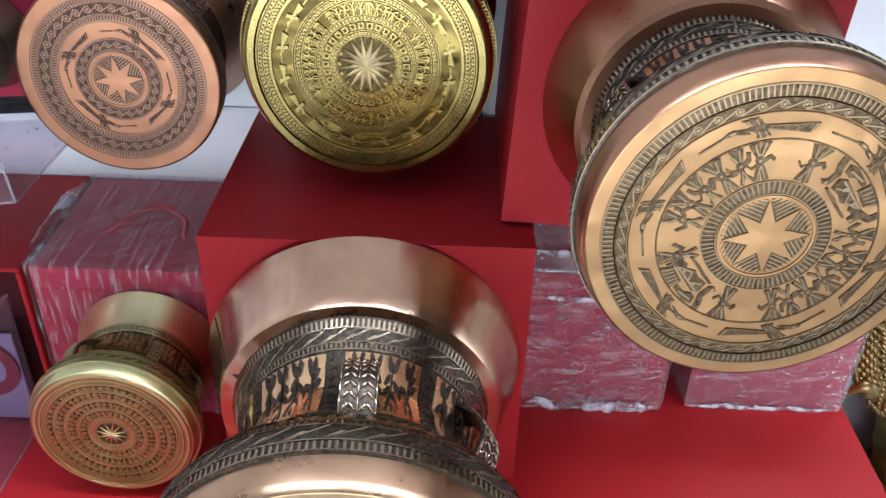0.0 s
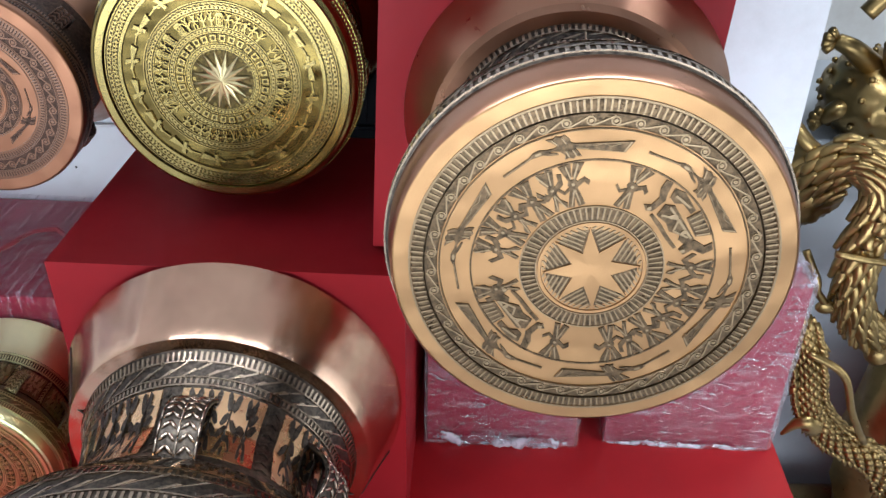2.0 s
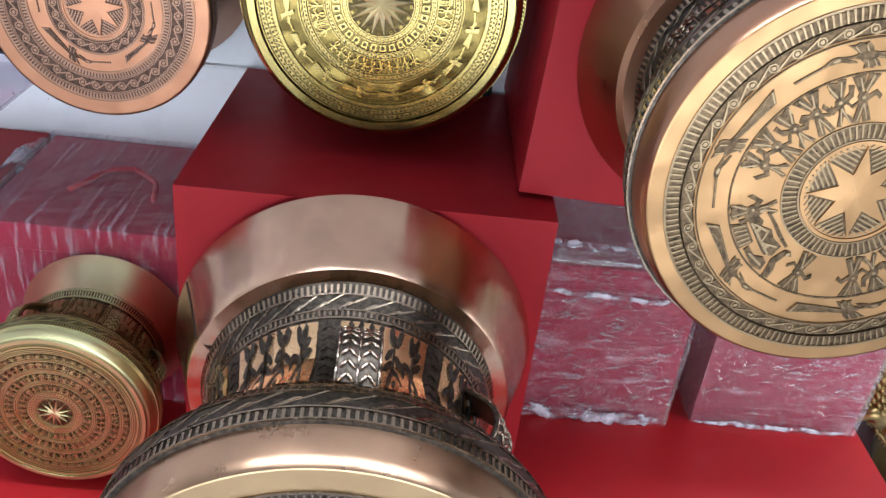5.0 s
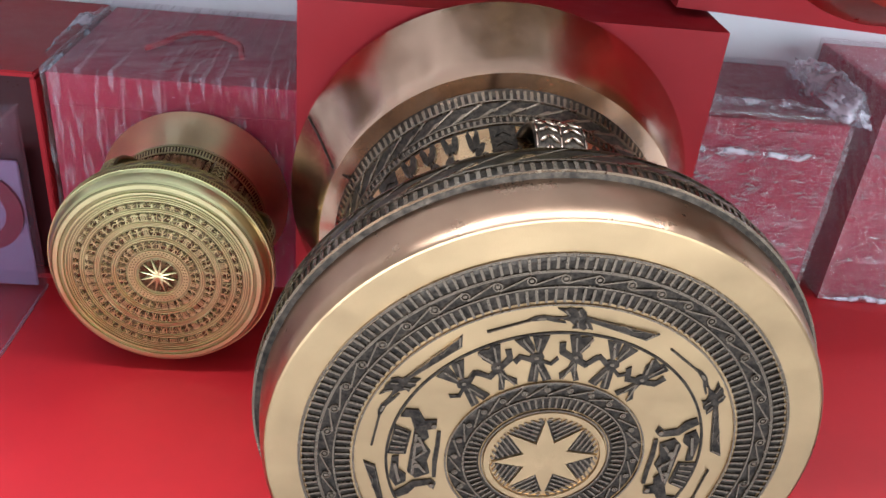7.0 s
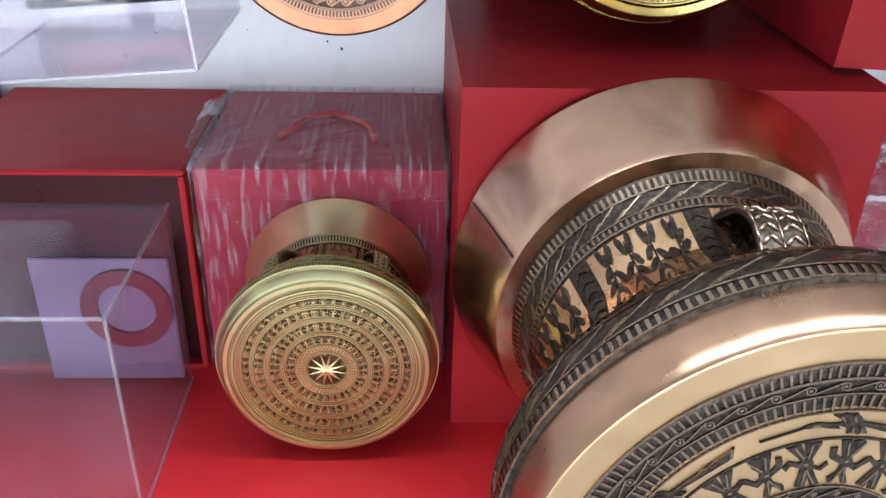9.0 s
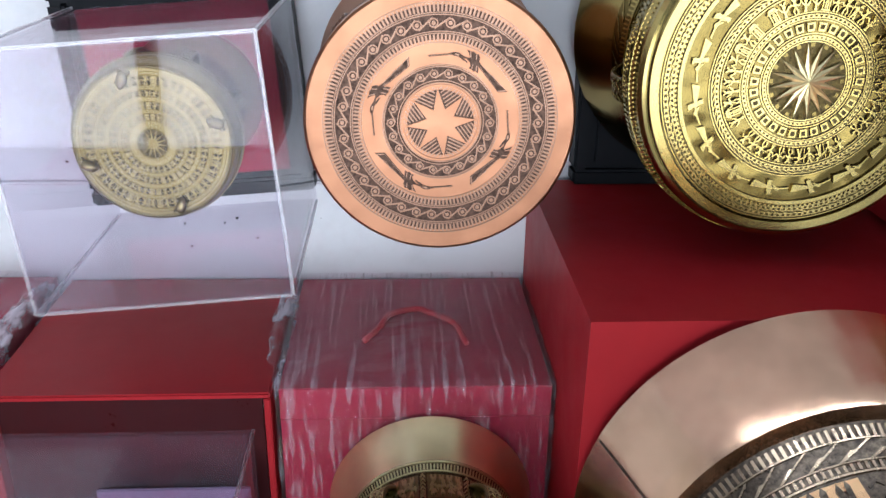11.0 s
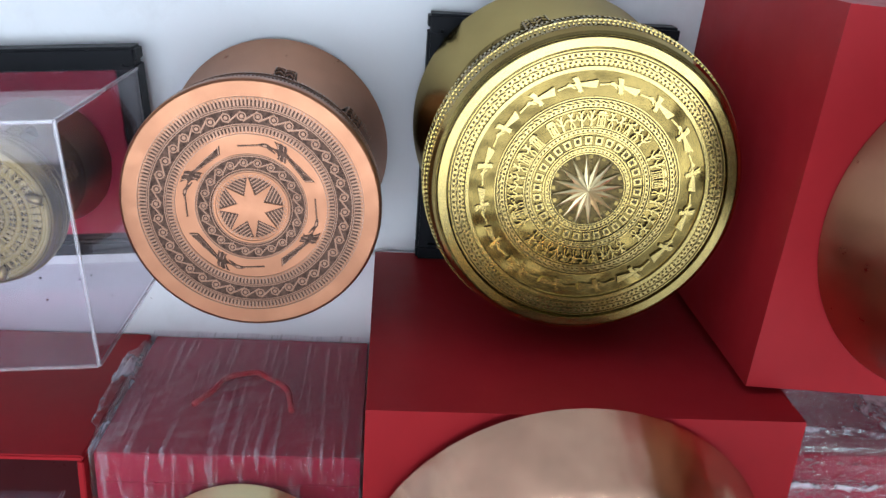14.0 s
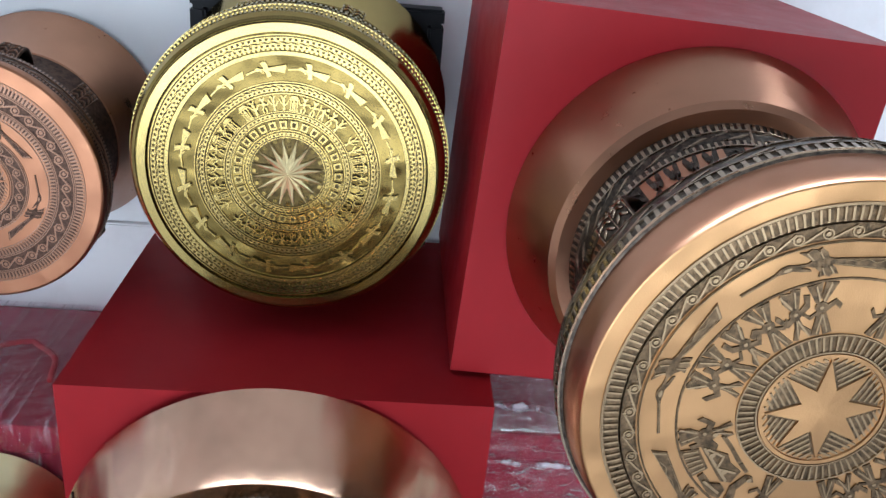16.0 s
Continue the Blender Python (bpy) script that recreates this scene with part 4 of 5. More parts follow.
def waist_frieze(ob, profile, y0, y1, count, ground, dark, seed):
    """Polished panels with dark plant-like motifs, parted by hatched columns."""
    d = Wrapped(profile)
    rnd = random.Random(seed)
    step = 2 * math.pi / count
    for k in range(count):
        a = k * step + 0.1
        g = Wrapped(profile)
        for i in range(5):
            y = y0 + (y1 - y0) * min(max((i - 1) / 2, 0.0), 1.0)
            for q in range(9):
                b = a + step * (0.16 + 0.80 * min(max((q - 1) / 6, 0.0), 1.0))
                r = along(profile, y) + (0.0009 if 0 < i < 4 and 0 < q < 8 else -0.0005)
                g.v.append((r * math.cos(b), y, r * math.sin(b)))
        for i in range(4):
            for q in range(8):
                g.f.append((i * 9 + q, i * 9 + q + 1, i * 9 + q + 10, i * 9 + q + 9))
        g.done("waist_panel", ground, ob, "polished panel on the waist")
        for q in range(4):
            d.shapes(SPRIGS[rnd.choice((0, 1))], a + step * (0.29 + 0.178 * q), step * 0.20, y0 + 0.004, y1 - 0.004, 0.0024, rnd.choice((-1, 1)))
        for q in range(7):
            y = y0 + (y1 - y0) * (q + 0.2) / 7
            d.side([(a, y), (a + step * 0.06, y + 0.004), (a + step * 0.12, y), (a + step * 0.12, y + 0.002), (a + step * 0.06, y + 0.006), (a, y + 0.002)], 0.0012)
    d.done("waist_ornament", dark, ob, "dark raised ornament over the waist panels", "stuff")


def seam(ob, profile, angle, y0, y1, mat):
    bm = bmesh.new()
    n = 40
    pts = []
    for i in range(n + 1):
        y = y0 + (y1 - y0) * i / n
        r = along(profile, y) + 0.0002
        pts.append(Vector((r * math.cos(angle), y, r * math.sin(angle))))
    tube(bm, pts, 0.0010, 6)
    part("casting_seam", bm, mat, ob, "thin casting seam")


def bronze_face(ob, R, h, mats, rings, birds_at, dancers, houses, star_turn, scroll_n):
    """Polished tympanum with blackened bands, six flying birds, dancers and boat houses."""
    bright, dark, line = mats
    plate(ob, R, bright)
    out, t1, t0, s1, s0, inn, fig1, core, k1, k0, ring1, ring0 = rings
    for r0, r1 in ((inn, out), (ring1, core), (0.0, ring0)):
        relief(ob, "ground_band", dark, "blackened ornament band", lambda q: q.ring(r0 * R, r1 * R, 0.0004))
    ring_lines(ob, line, R, h, (out - 0.006, t1 + 0.006, t0 - 0.006, s1 + 0.004, s0 - 0.006, inn + 0.006, core - 0.006, ring1 + 0.006), 0.0042)
    relief(ob, "tooth_band", line, "ladder of short raised teeth", lambda q: ticks(q, t0 * R, t1 * R, 180, h, 0.30), "stuff")
    relief(ob, "scroll_band", line, "running scrolls joined by slanting strokes", lambda q: scrolls(q, s0 * R, s1 * R, scroll_n, h), "stuff")
    if s0 - inn > 0.05:
        relief(ob, "tooth_band", line, "ladder of short raised teeth", lambda q: ticks(q, (inn + 0.016) * R, (s0 - 0.012) * R, 150, h, 0.30), "stuff")
    if core - k1 > 0.03:
        ring_lines(ob, line, R, h, (k1 + 0.006,), 0.0042)
        relief(ob, "rope_band", line, "slanting strokes in a ring", lambda q: scrolls(q, (k1 + 0.01) * R, (core - 0.01) * R, 26, h, 0.2), "stuff")
    relief(ob, "tooth_band", line, "ladder of short raised teeth", lambda q: ticks(q, k0 * R, k1 * R, 72, h, 0.30), "stuff")
    relief(ob, "circle_line", dark, "thin dark ring round the figures", lambda q: q.ring((fig1 - 0.006) * R, (fig1 + 0.006) * R, h * 0.6))
    bird_ring(ob, dark, (fig1 + 0.016) * R, (inn - 0.006) * R, 6, h * 0.7, radians(birds_at), "dark long-beaked bird in flight", 0.87, 1.0, line)
    for i, a in enumerate(dancers):
        figure(ob, DANCERS[i % 2], DANCER_LINES, (core + 0.004) * R, (fig1 - 0.004) * R, radians(18.5), h * (0.62 + 0.035 * (i % 4)), radians(a), -1 if i % 3 else 1, dark, line, "dancer", "dark plumed dancer")
    for a in houses:
        figure(ob, HOUSE, HOUSE_LINES, (core + 0.004) * R, (fig1 - 0.004) * R, radians(56), h * 0.8, radians(a), -1, dark, line, "boat_house", "dark boat-shaped house")
    relief(ob, "ring_band", bright, "polished ring round the star", lambda q: q.ring(ring0 * R, ring1 * R, h))
    relief(ob, "star", bright, "polished eight-pointed star", lambda q: star(q, 8, ring0 * 0.43 * R, ring0 * 0.985 * R, h * 1.3, radians(star_turn)))
    relief(ob, "star_hatching", line, "strokes between the rays", lambda q: hatch(q, 8, ring0 * 0.43 * R, ring0 * R, ring0 * R, h * 0.7, radians(star_turn), 6), "stuff")


# large bronze drum on the plinth
P = [(0.168, 0.0), (0.1698, 0.0022), (0.1716, 0.01), (0.1735, 0.024), (0.1742, 0.033), (0.1775, 0.0335), (0.1785, 0.049), (0.176, 0.065), (0.17, 0.077), (0.15, 0.101), (0.13, 0.126), (0.12, 0.154), (0.119, 0.179), (0.124, 0.204), (0.133, 0.231), (0.143, 0.252), (0.156, 0.2525), (0.158, 0.256), (0.163, 0.271), (0.175, 0.304), (0.187, 0.334)]
P = [(r * (1.032 if y < 0.11 else 1.0), y) for r, y in P]
BIG, parts_ = drum("large bronze drum with polished rim lying on the red plinth", 0.0185, 0.568, 0.7035, P, [("rim", 0, 4, BRONZE_RIM, "brushed polished rim"), ("shoulder", 4, 10, BRONZE_DARK, "blackened engraved shoulder"), ("waist", 10, 15, BRONZE_DARK, "blackened engraved waist"), ("foot", 15, 20, BRONZE_SIDE, "wide smooth polished foot")], 1.7, 1.9)
bronze_face(BIG, P[0][0], 0.0015, (FACE_GOLD, BRONZE_DARK, BRONZE_LINE), (0.886, 0.870, 0.826, 0.812, 0.764, 0.682, 0.571, 0.366, 0.290, 0.246, 0.226, 0.198), 90, (134, 118, 102, 86, 70, 54, 314, 298, 282, 266, 250, 234), (1, 181), 97, 46)
side_bands(BIG, P, [(0.035, 0.043, 152), (0.065, 0.071, 150), (0.219, 0.224, 130), (0.241, 0.249, 130)], [(0.046, 0.062, 70), (0.226, 0.239, 76)], [(0.0338, 0.0346), (0.044, 0.0452), (0.0625, 0.0638), (0.0722, 0.0735), (0.2165, 0.218), (0.2245, 0.2255), (0.2395, 0.2405)], 0.0012, BRONZE_LINE)
waist_frieze(BIG, P, 0.135, 0.214, 8, BRONZE, BRONZE_DARK, 5)
waist_frieze(BIG, P, 0.077, 0.117, 14, BRONZE, BRONZE_DARK, 8)
for a in (86, 26, 206, 266):
    strap(BIG, P, radians(a), 0.118, 0.204, 0.036, 0.022, BRAID, BRONZE_DARK)

seam(BIG, P, radians(157), 0.035, 0.331, BRONZE_DARK)
seam(BIG, P, radians(-23), 0.035, 0.331, BRONZE_DARK)

# bronze drum fixed to the front of the tall box
k = 0.1445 / 0.1842
PR = [(r * k, (y - 0.009) * 0.255 / 0.325 + 0.0075) for r, y in P]
PR[:5] = [(0.1395, 0.0), (0.1409, 0.0018), (0.1426, 0.0085), (0.1444, 0.0200), (0.1452, 0.0263)]
PR[5:8] = [(0.1470, 0.0267), (0.1475, 0.0385), (0.1455, 0.0515)]
PR[-4:] = [(0.128, 0.2025), (0.133, 0.2135), (0.143, 0.2375), (0.1545, 0.2630)]
RIGHT, parts_ = drum("bronze drum with golden face fixed before a red box", 0.349, 0.6855, 1.0475, PR, [("rim", 0, 4, RED_BRONZE, "smooth reddish rim"), ("shoulder", 4, 10, BRONZE_DARK, "blackened engraved shoulder"), ("waist", 10, 15, BRONZE_DARK, "blackened engraved waist"), ("foot", 15, 20, RED_BRONZE, "wide smooth satin foot")])
bronze_face(RIGHT, PR[0][0], 0.0013, (FACE_ORANGE, RIGHT_DARK, RIGHT_LINE), (0.921, 0.905, 0.846, 0.836, 0.768, 0.757, 0.604, 0.363, 0.352, 0.284, 0.272, 0.250), 107, (106, 118, 131, 144, 157, 169, 287, 299, 312, 325, 338, 349, 73, 4, 253, 197), (38, 219), 97, 45)
seam(RIGHT, PR, radians(89), 0.027, 0.1975, BRONZE_LINE)
side_bands(RIGHT, PR, [(0.0280, 0.0355, 112), (0.0525, 0.0575, 112), (0.1755, 0.180, 100), (0.1905, 0.1965, 100)], [(0.0375, 0.0495, 50), (0.1815, 0.1895, 44)], [(0.0270, 0.0277), (0.036, 0.0368), (0.0505, 0.0515), (0.174, 0.175), (0.1895, 0.1902)], 0.0010, BRONZE_LINE)
waist_frieze(RIGHT, PR, 0.1115, 0.172, 8, RED_BRONZE, BRONZE_DARK, 11)
waist_frieze(RIGHT, PR, 0.0595, 0.0925, 14, RED_BRONZE, BRONZE_DARK, 12)
for a in (30, 150, 210, 330):
    strap(RIGHT, PR, radians(a), 0.088, 0.162, 0.028, 0.018, BRONZE_LINE, BRONZE_DARK)


def brass_face(ob, R, h, bright, low, dark, points, bird_n, s, star_mat=None):
    """One-coloured brass tympanum crowded with fine cast rings."""
    # low and dark paint shade between the raised pieces
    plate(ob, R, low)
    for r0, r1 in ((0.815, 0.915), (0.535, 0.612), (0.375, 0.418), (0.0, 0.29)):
        relief(ob, "ground_band", dark, "ornament ground with recess shade put into its colour", lambda q: q.ring(r0 * R, r1 * R, 0.0003))
    ring_lines(ob, bright, R, h, (0.906, 0.890, 0.868, 0.848, 0.828, 0.610, 0.594, 0.572, 0.553, 0.537, 0.418, 0.404, 0.386, 0.374, 0.292, 0.276, 0.258, 0.245), 0.0045)
    relief(ob, "rim_ring", bright, "broad bright ring at the edge", lambda q: (q.ring(0.915 * R, 0.992 * R, h * 2.2), q.ring(0.776 * R, 0.810 * R, h * 1.5)))
    for r0, r1, c in ((0.871, 0.888, 150), (0.831, 0.846, 150), (0.812, 0.824, 170), (0.556, 0.570, 110), (0.389, 0.402, 80), (0.262, 0.273, 60)):
        relief(ob, "tooth_band", bright, "fine raised teeth", lambda q: ticks(q, r0 * R, r1 * R, c, h), "stuff")
    relief(ob, "rope_band", bright, "slanting strokes in a ring", lambda q: (slants(q, 0.851 * R, 0.866 * R, 90, h), slants(q, 0.575 * R, 0.592 * R, 80, h)), "stuff")
    bird_ring(ob, bright, 0.622 * R, 0.770 * R, bird_n, h * 1.25, radians(12.5), "raised flying bird", 0.94, 0.72)
    motif_ring(ob, bright, 0.424 * R, 0.530 * R, 46, h * 1.4, (5, 17, 28, 40), s, 1.0)
    relief(ob, "block_band", bright, "small raised blocks in a ring", lambda q: ticks(q, 0.306 * R, 0.358 * R, 30, h * 1.2, 0.66), "stuff")
    # dark raised pieces stand in for the shade inside each block
    relief(ob, "block_band", dark, "dark pieces painting hollow shade on the raised blocks", lambda q: ticks(q, 0.318 * R, 0.346 * R, 30, h * 1.5, 0.34), "stuff")
    relief(ob, "star", star_mat or bright, "bright many-pointed star", lambda q: star(q, points, 0.100 * R, 0.238 * R, h * 2.2, radians(99), 1.7))
    relief(ob, "star_hatching", low, "small triangles between the rays", lambda q: ticks(q, 0.212 * R, 0.236 * R, points, h * 0.5, 0.3), "stuff")


def fine_face(ob, R, h, bright, low, dark, points, s, outer):
    """A small tympanum: many close rings and tiny cast pieces."""
    plate(ob, R, low)
    for r0, r1 in ((0.30, 0.40), (0.44, 0.55), (0.60, 0.70), (0.74, outer), (0.0, 0.21)):
        relief(ob, "ground_band", dark, "browned ornament ground", lambda q: q.ring(r0 * R, r1 * R, 0.0002))
    rings = [0.215, 0.235, 0.26, 0.285, 0.41, 0.43, 0.56, 0.575, 0.59, 0.71, 0.73, outer + 0.012, outer + 0.03, outer + 0.055]
    for r0, r1 in ((outer + 0.075, outer + 0.10), (0.935, 0.992)):
        relief(ob, "rim_ring", bright, "smooth turned ring near the edge", lambda q: q.ring(r0 * R, r1 * R, h * 1.4))
    ring_lines(ob, bright, R, h, rings, 0.006)
    rnd = random.Random(s)
    for r0, r1, c in ((0.31, 0.39, 30), (0.45, 0.54, 40), (0.61, 0.69, 48), (0.75, outer - 0.01, 52)):
        rel = Relief()
        for k in range(c):
            glyph(rel, r0 * R, r1 * R, c, h * 1.3, 2 * math.pi * k / c, rnd.choice((0, 1, 2, 3)), rnd.choice((-1, 1)), 0.9)
        rel.done("motif_band", bright, ob, "tiny raised motifs in a ring", "stuff")
    relief(ob, "tooth_band", bright, "fine raised teeth", lambda q: (ticks(q, 0.24 * R, 0.256 * R, 44, h), ticks(q, 0.265 * R, 0.281 * R, 50, h)), "stuff")
    relief(ob, "star", bright, "bright many-pointed star", lambda q: star(q, points, 0.052 * R, 0.19 * R, h * 1.6, 0.3, 1.3))


# bright brass drum on the pedestal box
PG = [(0.1315, 0.0), (0.134, 0.001), (0.137, 0.006), (0.137, 0.012), (0.1395, 0.018), (0.141, 0.032), (0.138, 0.050), (0.128, 0.066), (0.114, 0.082), (0.107, 0.105), (0.106, 0.130), (0.110, 0.150), (0.120, 0.170), (0.121, 0.172), (0.128, 0.188), (0.137, 0.206), (0.146, 0.228)]
GD, parts_ = drum("bright polished brass drum on a red pedestal box", 0.006, 0.999, 1.0555, PG, [("rim", 0, 4, GOLD, "bright rounded rim"), ("shoulder", 4, 8, GOLD_LOW, "brass shoulder in dimmed recess colour"), ("waist", 8, 12, GOLD_LOW, "brass waist in dimmed recess colour"), ("foot", 12, 16, GOLD, "smooth flared foot")])
brass_face(GD, 0.1315, 0.0016, GOLD, GOLD_LOW, GOLD_DARK, 16, 16, 21, GOLD_SATIN_LIT)
side_bands(GD, PG, [(0.014, 0.018, 170), (0.028, 0.034, 160), (0.052, 0.056, 150), (0.152, 0.158, 130)], [(0.020, 0.027, 80), (0.036, 0.048, 110), (0.160, 0.168, 90)], [(0.0185, 0.0195), (0.0345, 0.0355), (0.050, 0.0515), (0.057, 0.058), (0.150, 0.1515)], 0.0009, GOLD)
waist_frieze(GD, PG, 0.090, 0.145, 12, GOLD, GOLD_DARK, 14)
for a in (70, 110, 190, 350):
    strap(GD, PG, radians(a), 0.058, 0.140, 0.022, 0.014, GOLD, GOLD_LOW)

# copper drum on the wall
PC = [(0.1165, 0.0), (0.1178, 0.0008), (0.1185, 0.004), (0.1185, 0.008), (0.1170, 0.010), (0.1165, 0.034), (0.110, 0.044), (0.094, 0.062), (0.086, 0.085), (0.088, 0.105), (0.094, 0.125), (0.0955, 0.126), (0.105, 0.165), (0.1215, 0.2045)]
CD, parts_ = drum("satin copper drum with etched dark bands against the white wall", -0.288, 1.046, 1.008, PC, [("rim", 0, 4, COPPER, "satin copper rim"), ("shoulder", 4, 7, COPPER_DARK, "dark etched shoulder"), ("waist", 7, 10, COPPER_DARK, "dark etched waist"), ("foot", 10, 13, RED_BRONZE, "smooth conical foot")])


def copper_face(ob, R, h, bright, dark, line):
    plate(ob, R, bright)
    for r0, r1 in ((0.583, 0.880), (0.292, 0.438), (0.0, 0.272)):
        relief(ob, "ground_band", dark, "browned ornament band", lambda q: q.ring(r0 * R, r1 * R, 0.0004))
    ring_lines(ob, line, R, h, (0.874, 0.800, 0.786, 0.668, 0.654, 0.590, 0.432, 0.418, 0.318, 0.300), 0.0045)
    for r0, r1, c in ((0.808, 0.866, 180), (0.598, 0.646, 140)):
        relief(ob, "tooth_band", line, "ladder of short raised teeth", lambda q: ticks(q, r0 * R, r1 * R, c, h, 0.5), "stuff")
    for r0, r1, c in ((0.676, 0.780, 38), (0.322, 0.414, 22)):
        relief(ob, "scroll_band", line, "running scroll ornament", lambda q: scrolls(q, r0 * R, r1 * R, c, h), "stuff")
    bird_ring(ob, dark, 0.448 * R, 0.572 * R, 4, h * 0.7, radians(64), "dark long-beaked bird in flight", 0.82, 1.06, line)
    relief(ob, "ring_band", bright, "polished ring round the star", lambda q: q.ring(0.272 * R, 0.292 * R, h))
    relief(ob, "star", bright, "smooth eight-pointed star", lambda q: star(q, 8, 0.112 * R, 0.268 * R, h * 1.4, radians(96)))
    relief(ob, "star_hatching", line, "strokes between the rays", lambda q: hatch(q, 8, 0.112 * R, 0.268 * R, 0.272 * R, h * 0.7, radians(96), 6), "stuff")


copper_face(CD, 0.1165, 0.0010, COPPER, COPPER_DARK, COPPER_LINE)
side_bands(CD, PC, [(0.0115, 0.016, 170), (0.028, 0.033, 160)], [(0.018, 0.026, 70)], [(0.0165, 0.0173), (0.0265, 0.0275)], 0.0008, COPPER_LINE)
for a in (78, 40, 140, 222, 318):
    strap(CD, PC, radians(a), 0.045, 0.098, 0.020, 0.016, COPPER_LINE, COPPER_DARK)

# small brass drum on the plinth
PS = [(0.0955, 0.0), (0.0975, 0.001), (0.0995, 0.005), (0.1005, 0.010), (0.1025, 0.012), (0.1035, 0.024), (0.100, 0.036), (0.090, 0.048), (0.080, 0.060), (0.075, 0.078), (0.076, 0.098), (0.082, 0.112), (0.0825, 0.114), (0.086, 0.126), (0.093, 0.142), (0.099, 0.1555)]
SD, parts_ = drum("small pale brass drum leaning on a wrapped gift box", -0.295, 0.849, 0.636, PS, [("rim", 0, 4, BRASS, "bright rounded rim"), ("shoulder", 4, 8, BRASS_LOW, "dull brass shoulder"), ("waist", 8, 11, BRASS_DARK, "browned waist"), ("foot", 11, 15, BRASS_FOOT, "bright flared foot")])
fine_face(SD, 0.0955, 0.0012, BRASS, BRASS_LOW, BRASS_DARK, 12, 31, 0.81)
side_bands(SD, PS, [(0.0135, 0.018, 190), (0.030, 0.033, 170), (0.103, 0.108, 130)], [(0.020, 0.028, 80)], [(0.0122, 0.0128), (0.019, 0.0196), (0.0285, 0.0292), (0.034, 0.0346), (0.109, 0.111), (0.101, 0.1022)], 0.0007, BRASS)
waist_frieze(SD, PS, 0.062, 0.098, 12, BRASS_LOW, BRASS, 15)
for a in (15, 165, 60, 120):
    strap(SD, PS, radians(a), 0.038, 0.092, 0.014, 0.010, BRASS, BRASS_LOW)

# aged brass drum inside the acrylic case
k = 0.0735 / 0.1035
PA = [(r * k, y * 0.17 / 0.1555) for r, y in PS]
AD, parts_ = drum("aged brass drum with four small cast frogs inside an acrylic case", -0.536, 1.05, 0.988, PA, [("rim", 0, 4, OLD_BRASS, "rounded rim"), ("shoulder", 4, 8, OLD_BRASS_LOW, "dull shoulder"), ("waist", 8, 11, OLD_BRASS_LOW, "dull waist"), ("foot", 11, 15, OLD_BRASS, "flared foot")])
fine_face(AD, 0.0955 * k, 0.0006, OLD_BRASS, OLD_BRASS_LOW, BRASS_DARK, 14, 41, 0.88)
side_bands(AD, PA, [(0.0145, 0.020, 120), (0.033, 0.036, 110)], [(0.022, 0.030, 60)], [(0.021, 0.0216), (0.031, 0.0318)], 0.0006, OLD_BRASS)
for a in (20, 160, 70, 110):
    strap(AD, PA, radians(a), 0.041, 0.10, 0.012, 0.009, OLD_BRASS, OLD_BRASS_LOW)
for q in range(4):
    a = radians(18 + 90 * q)
    bm = bmesh.new()
    r = bmesh.ops.create_icosphere(bm, subdivisions=2, radius=1.0)
    for w in r["verts"]:
        w.co = Vector((w.co.x * 0.0046, w.co.y * 0.0044, w.co.z * 0.0080 * (1.0 - 0.25 * w.co.z)))
    for sx in (-1, 1):
        for sz in (-0.003, 0.003):
            tube(bm, [Vector((0, 0, sz)), Vector((sx * 0.005, 0.001, sz * 1.7)), Vector((sx * 0.004, 0.003, sz * 2.2))], 0.0011, 6)
    fr = part("frog", bm, OLD_BRASS, AD, "tiny cast frog", True)
    fr.matrix_local = Matrix.Translation((0.060 * math.cos(a), -0.0035, 0.060 * math.sin(a))) @ Matrix.Rotation(math.pi / 2 - a + 0.6, 4, "Y")
tile_floor()

# ---- next room: cast statues and a red stand ----
STATUE = metal("antique_gold", (0.33, 0.225, 0.090), (0.24, 0.44), 0.6, 0.5, 350, 0.003)


def blob(bm, c, s, rough=0.0, turn=None, seed=0, level=3):
    r = bmesh.ops.create_icosphere(bm, subdivisions=level, radius=1.0)
    m = turn if turn is not None else Matrix.Identity(3)
    for w in r["verts"]:
        d = 1.0 + rough * noise.noise(w.co * 3.5 + Vector((seed, seed * 2, 0))) + rough * 0.5 * abs(noise.noise(w.co * 11))
        w.co = Vector(c) + m @ Vector((w.co.x * s[0] * d, w.co.y * s[1] * d, w.co.z * s[2] * d))


def curve_points(pts, n=24):
    """A smooth run through a few points (Catmull-Rom)."""
    p = [Vector(q) for q in pts]
    p = [p[0] * 2 - p[1]] + p + [p[-1] * 2 - p[-2]]
    out = []
    for i in range(1, len(p) - 2):
        for k in range(n // (len(p) - 3) + 1):
            t = k / (n // (len(p) - 3) + 1)
            a, b, c, d = p[i - 1], p[i], p[i + 1], p[i + 2]
            out.append(0.5 * (2 * b + (c - a) * t + (2 * a - 5 * b + 4 * c - d) * t * t + (3 * b - a - 3 * c + d) * t ** 3))
    out.append(p[-2])
    return out


